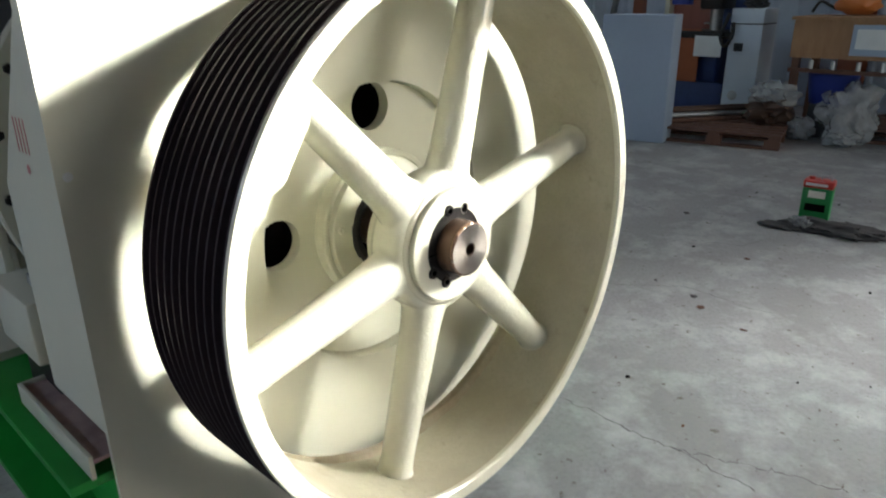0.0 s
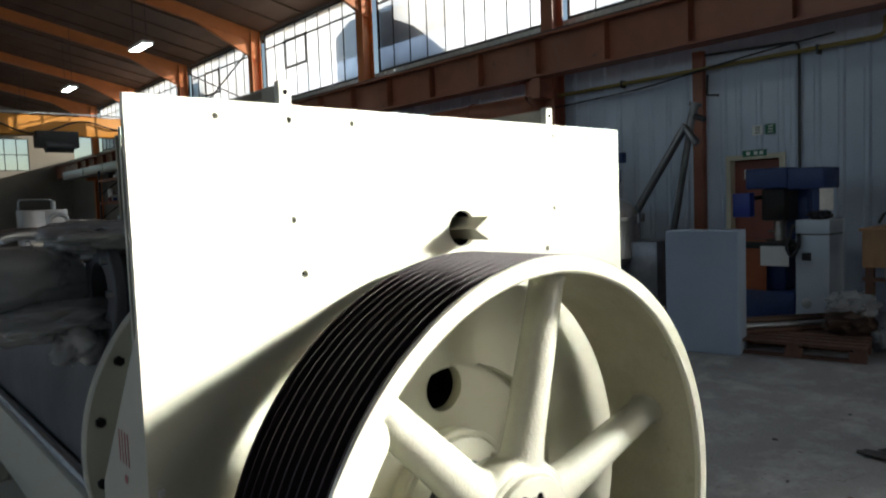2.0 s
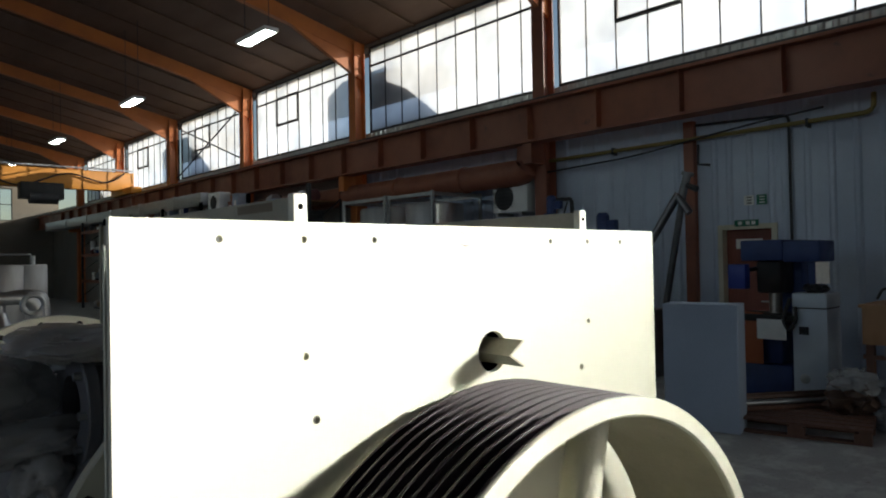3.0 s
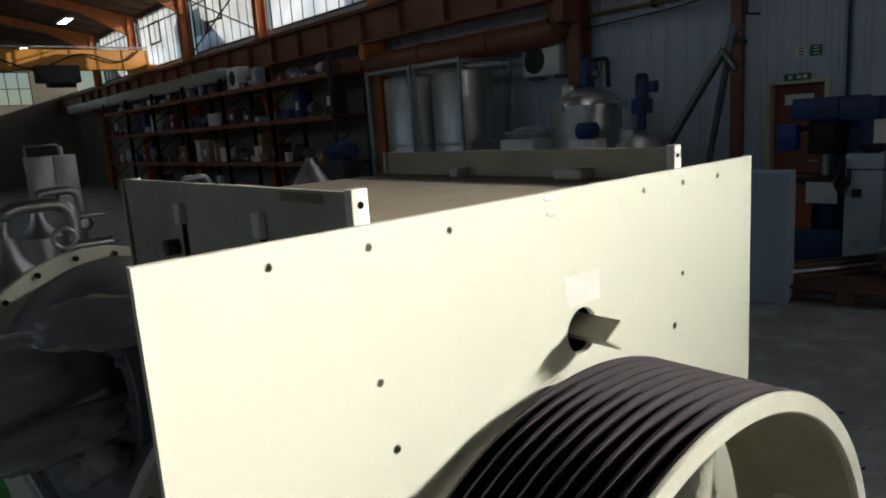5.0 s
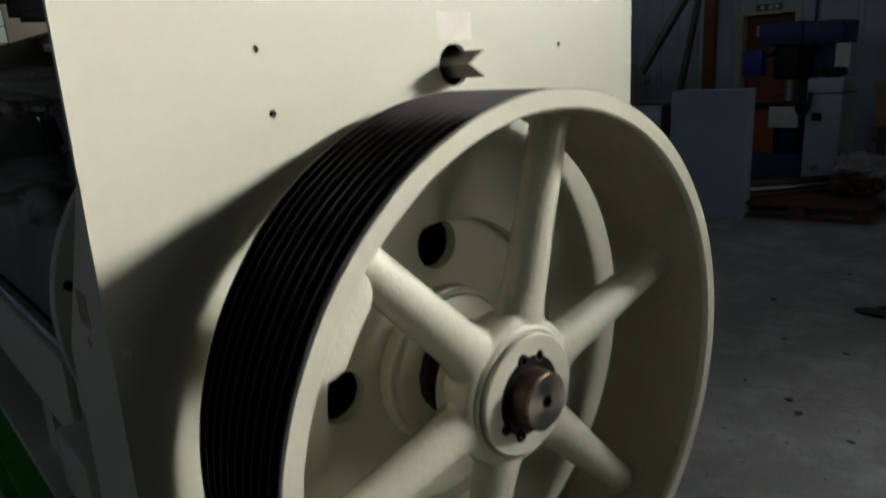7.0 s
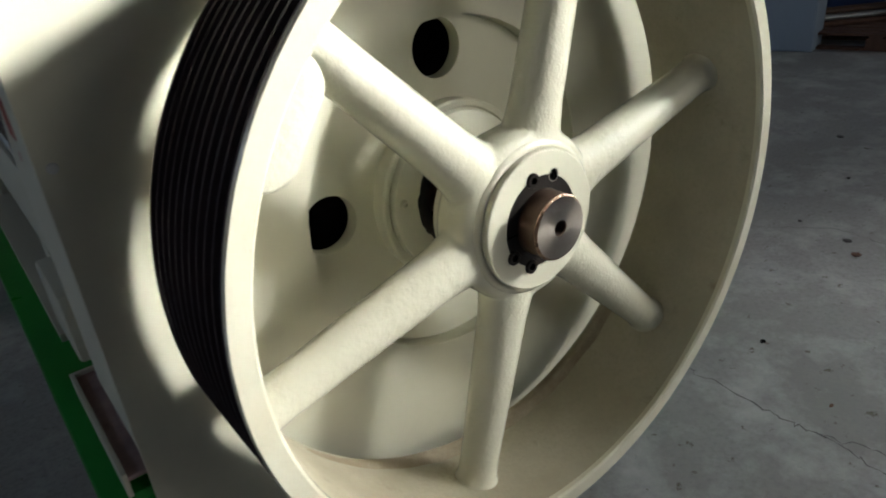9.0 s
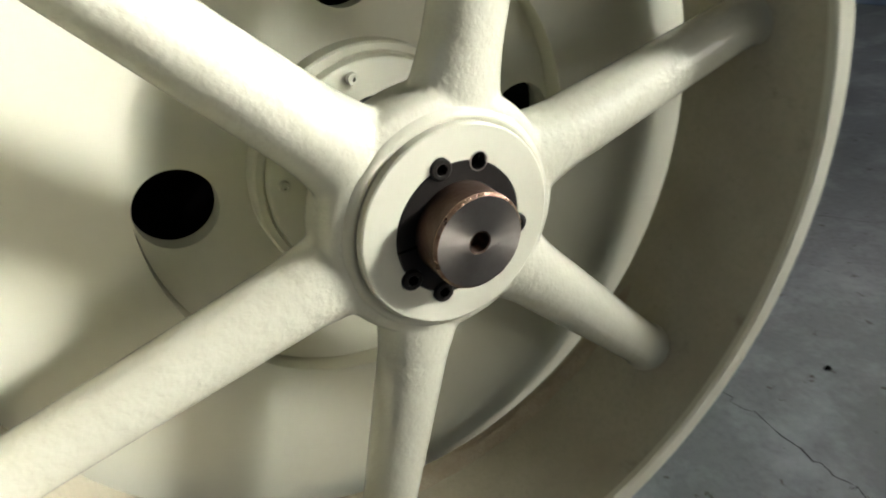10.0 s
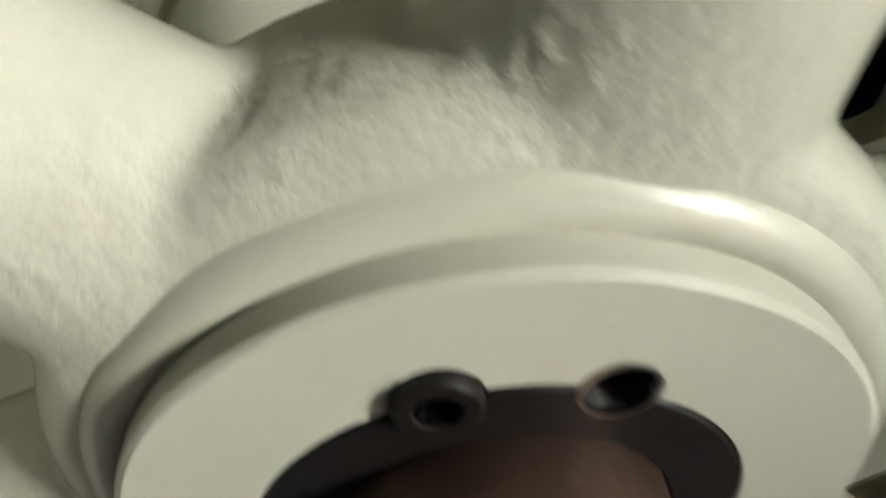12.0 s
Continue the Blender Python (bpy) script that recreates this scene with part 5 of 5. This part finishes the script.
def machine_part(x, y, z, w, h, mt, k):
    """A small drive: motor barrel on a foot, with a flange and a terminal box."""
    c = thing("spare_drive", (x, y, z), "small spare motor drive lying on a rack shelf", "motor", "spare drives on the racks")
    part("foot", box(x - 0.10, x + 0.10, y - w * 0.4, y + w * 0.4, z, z + h * 0.2, 0.004), dark_steel, c)
    part("barrel", rod((x, y - w * 0.42, z + h * 0.55), (x, y + w * 0.42, z + h * 0.55), h * 0.36, n=14), mt, c)
    part("flange", rod((x, y - w * 0.46, z + h * 0.55), (x, y - w * 0.42, z + h * 0.55), h * 0.45, n=14), galv, c)
    part("terminal_box", box(x - 0.05, x + 0.05, y - w * 0.15, y + w * 0.2, z + h * 0.86, z + h, 0.004), mt, c)


def casting(x, y, z, w, h, mt, k):
    single("rough_casting", flat_base(lumpy((x, y, z + h * 0.4), (0.16, w * 0.42, h * 0.5), k * 0.37, 0.45, 2, 2.2), z), mt, "rough machine casting stored on a rack shelf", "casting", "castings on the racks", smooth=30)


RACKS = [12.5 + 2.9 * k for k in range(7)]
wine_paint = surface("wine_red_primer", (0.16, 0.05, 0.05), 0.6, second=(0.10, 0.035, 0.04), scale=5, grain=60)
for a, b in zip(RACKS, RACKS[1:]):
    rack(a, b)
    for z in (0.0, 1.156, 2.206, 3.126):
        y = a + 0.14
        while y < b - 0.34:
            w, h = 0.13 + rng.random() ** 2 * 0.45, 0.14 + rng.random() ** 1.5 * (0.6 if z < 3 else 0.42)
            pick, x = rng.random(), 7.68 + rng.random() * 0.14
            tone = (carton, white_paint, slab_grey, blue_paint, galv, wine_paint, rail_paint, dark_steel, stainless)[rng.randrange(9)]
            if pick < 0.40:
                store_box(x, y + w / 2, z, w, 0.36, h, tone, "storage_box", "stacked storage box on a rack shelf")
            elif pick < 0.55:
                store_drum(x, y + w / 2, z, w * 0.45, h, (galv, blue_paint, white_paint, dark_steel)[rng.randrange(4)])
            elif pick < 0.74:
                machine_part(x, y + w / 2, z, w, min(h, 0.34), tone, y)
            elif pick < 0.92:
                casting(x, y + w / 2, z, w, h, (wine_paint, rust_steel, dark_steel, galv)[rng.randrange(4)], y)
            y += w + 0.01 + rng.random() * 0.05

# ---- goods between the vessels ----
gb = thing("goods_stack", (7.55, 6.85, 0), "white cartons under crumpled film on a dark trolley", "cartons")
part("trolley", box(7.2, 7.9, 6.45, 7.25, 0.10, 1.10, 0.01), dark_steel, gb)
for x in (7.28, 7.82):
    for y in (6.52, 7.18):
        part("castor", rod((x - 0.02, y, 0.05), (x + 0.02, y, 0.05), 0.05, n=14), black_rubber, gb)
part("carton", box(7.24, 7.86, 6.50, 7.20, 1.101, 1.52, 0.012), white_paint, gb)
part("film_cover", flat_base(lumpy((7.55, 6.85, 1.60), (0.30, 0.32, 0.10), 6.4, 0.5, 4, 2.4), 1.521), film, gb, smooth=60)
pb = thing("pump_carton", (7.1, 5.35, 0), "white carton with a blue pump motor on top", "carton")
part("stand", box(6.95, 7.25, 5.15, 5.55, 0.0, 1.18, 0.01), dark_steel, pb)
part("carton", box(6.94, 7.26, 5.14, 5.56, 1.181, 1.50, 0.01), white_paint, pb)
part("pump_motor", rod((7.1, 5.22, 1.62), (7.1, 5.48, 1.62), 0.115, n=20), blue_paint, pb, "blue ribbed pump motor")
fu = thing("fan_unit", (7.9, 17.6, 3.126), "white fan unit standing on top of a rack", "fan unit")
part("casing", box(7.5, 7.85, 17.2, 17.9, 3.126, 3.72, 0.02), white_paint, fu)
part("fan_opening", lathe([(0.0, -0.02), (0.17, -0.015), (0.2, 0.0)], (7.5, 17.55, 3.43), "x", n=28), black_rubber, fu)
ld = thing("long_duct", (7.7, 26.5, 3.5), "long pale sheet-metal duct above the far racks", "duct")
part("duct_body", box(7.5, 8.0, 18.4, 36.0, 3.42, 3.80, 0.02), galv, ld)
for y in (20.4, 23.4, 26.4, 29.4, 32.4):
    part("duct_joint", box(7.48, 8.02, y, y + 0.05, 3.40, 3.82, 0.004), galv, ld)

# ---- things left of the machine, further down the hall ----
sc = thing("stainless_cabinet", (2.0, 13.7, 0), "tall two-door stainless control cabinet with a rail on top", "cabinet")
part("body", box(1.62, 2.40, 13.52, 14.0, 0.12, 1.76, 0.01), stainless, sc)
part("door", box(1.63, 2.005, 13.50, 13.518, 0.14, 1.74, 0.004), stainless, sc)
part("door", box(2.015, 2.39, 13.50, 13.518, 0.14, 1.74, 0.004), stainless, sc)
part("door_handle", rod((1.97, 13.47, 0.9), (1.97, 13.47, 1.05), 0.012, n=8), black_rubber, sc)
part("plinth", box(1.66, 2.36, 13.56, 13.96, 0.0, 0.12), dark_steel, sc, smooth=0)
part("top_rail", pipe_run([(1.60, 13.6, 1.76), (1.60, 13.6, 1.95), (2.15, 13.6, 1.95), (2.15, 13.6, 1.76)], 0.02, 8, bend=0.05), galv, sc)
part("beacon", rod((2.2, 13.7, 1.76), (2.2, 13.7, 1.92), 0.04, n=12), white_paint, sc)


def pipe_skid(x, y, k):
    s = thing("pipe_skid", (x, y, 0), "stainless pipework skid with bent pipes and valves", "pipework", "pipework skids")
    part("frame", box(x - 0.5 * k, x + 0.5 * k, y - 0.4 * k, y + 0.4 * k, 0.0, 0.25 * k, 0.01), stainless, s)
    part("pot", lathe([(0.0, 0.25 * k), (0.22 * k, 0.25 * k), (0.22 * k, 0.9 * k), (0.1 * k, 1.05 * k), (0.06 * k, 1.2 * k)], (x - 0.2 * k, y, 0), "z", 28), stainless, s)
    part("bend", pipe_run([(x - 0.2 * k, y, 1.18 * k), (x - 0.2 * k, y, 1.4 * k), (x + 0.25 * k, y, 1.4 * k), (x + 0.25 * k, y, 0.9 * k)], 0.05 * k, 14, bend=0.14 * k), stainless, s)
    part("bend", pipe_run([(x + 0.1 * k, y - 0.2 * k, 0.25 * k), (x + 0.1 * k, y - 0.2 * k, 1.1 * k), (x + 0.45 * k, y - 0.2 * k, 1.1 * k)], 0.035 * k, 12, bend=0.1 * k), stainless, s)
    part("valve", rod((x + 0.25 * k, y - 0.08 * k, 1.0 * k), (x + 0.25 * k, y + 0.08 * k, 1.0 * k), 0.08 * k, n=16), galv, s)
    part("hand_wheel", lathe([(0.07 * k + 0.01 * math.cos(t), 0.01 * math.sin(t)) for t in (2 * math.pi * j / 8 for j in range(8))], (x + 0.25 * k, y - 0.14 * k, 1.0 * k), "y", n=20, closed=True), black_rubber, s)


pipe_skid(0.15, 5.2, 1.05)
pipe_skid(0.9, 8.2, 1.0)
pipe_skid(2.9, 9.2, 0.95)
bn = thing("bench_table", (4.6, 12.0, 0), "grey metal work table in front of the racks", "table")
part("tabletop", box(4.0, 5.2, 11.4, 12.8, 0.86, 0.90), slab_grey, bn, smooth=0)
for x in (4.05, 5.1):
    for y in (11.45, 12.7):
        part("leg", box(x, x + 0.05, y, y + 0.05, 0, 0.86), dark_steel, bn, smooth=0)
cn = thing("steel_hopper", (4.7, 8.95, 0), "bright conical stainless hopper upside down", "hopper")
part("cone", lathe([(0.33, 1.05), (0.30, 1.07), (0.08, 1.40), (0.06, 1.47)], (4.7, 8.95, 0), "z", 36), stainless, cn)
part("stand", lathe([(0.33, 0.0), (0.33, 0.04), (0.29, 0.05), (0.29, 1.04), (0.33, 1.05)], (4.7, 8.95, 0), "z", 36), dark_steel, cn)


# ---- cracks in the concrete ----
def crack(points, w, seed):
    bm = bmesh.new()
    r2 = random.Random(seed)
    pts = []
    for (xa, ya), (xb, yb) in zip(points, points[1:]):
        for k in range(14):
            t = k / 14
            pts.append(Vector((xa + (xb - xa) * t + r2.uniform(-0.012, 0.012), ya + (yb - ya) * t + r2.uniform(-0.012, 0.012), 0.0)))
    prev = None
    for i, p in enumerate(pts):
        h = w * r2.uniform(0.2, 1.0)
        d = (pts[min(i + 1, len(pts) - 1)] - pts[max(i - 1, 0)]).normalized()
        nrm = Vector((-d.y, d.x, 0))
        pair = [bm.verts.new(p + nrm * h + Vector((0, 0, 0.0012))), bm.verts.new(p - nrm * h + Vector((0, 0, 0.0012)))]
        if prev:
            bm.faces.new([prev[0], prev[1], pair[1], pair[0]])
        prev = pair
    single("floor_crack", bm, rag_dark, "thin jagged dark crack in the concrete floor", "crack", "floor cracks", "structure", 0)


crack([(0.92, 0.10), (0.895, -0.24), (0.90, -0.38), (0.87, -0.66)], 0.0028, 3)
crack([(0.90, -0.36), (1.0, -0.62), (1.06, -0.85)], 0.0022, 5)
crack([(1.9, 0.6), (2.2, 0.2), (2.15, -0.3)], 0.0018, 8)
crack([(2.9, 0.5), (3.0, 0.2), (3.2, 0.15)], 0.0018, 9)
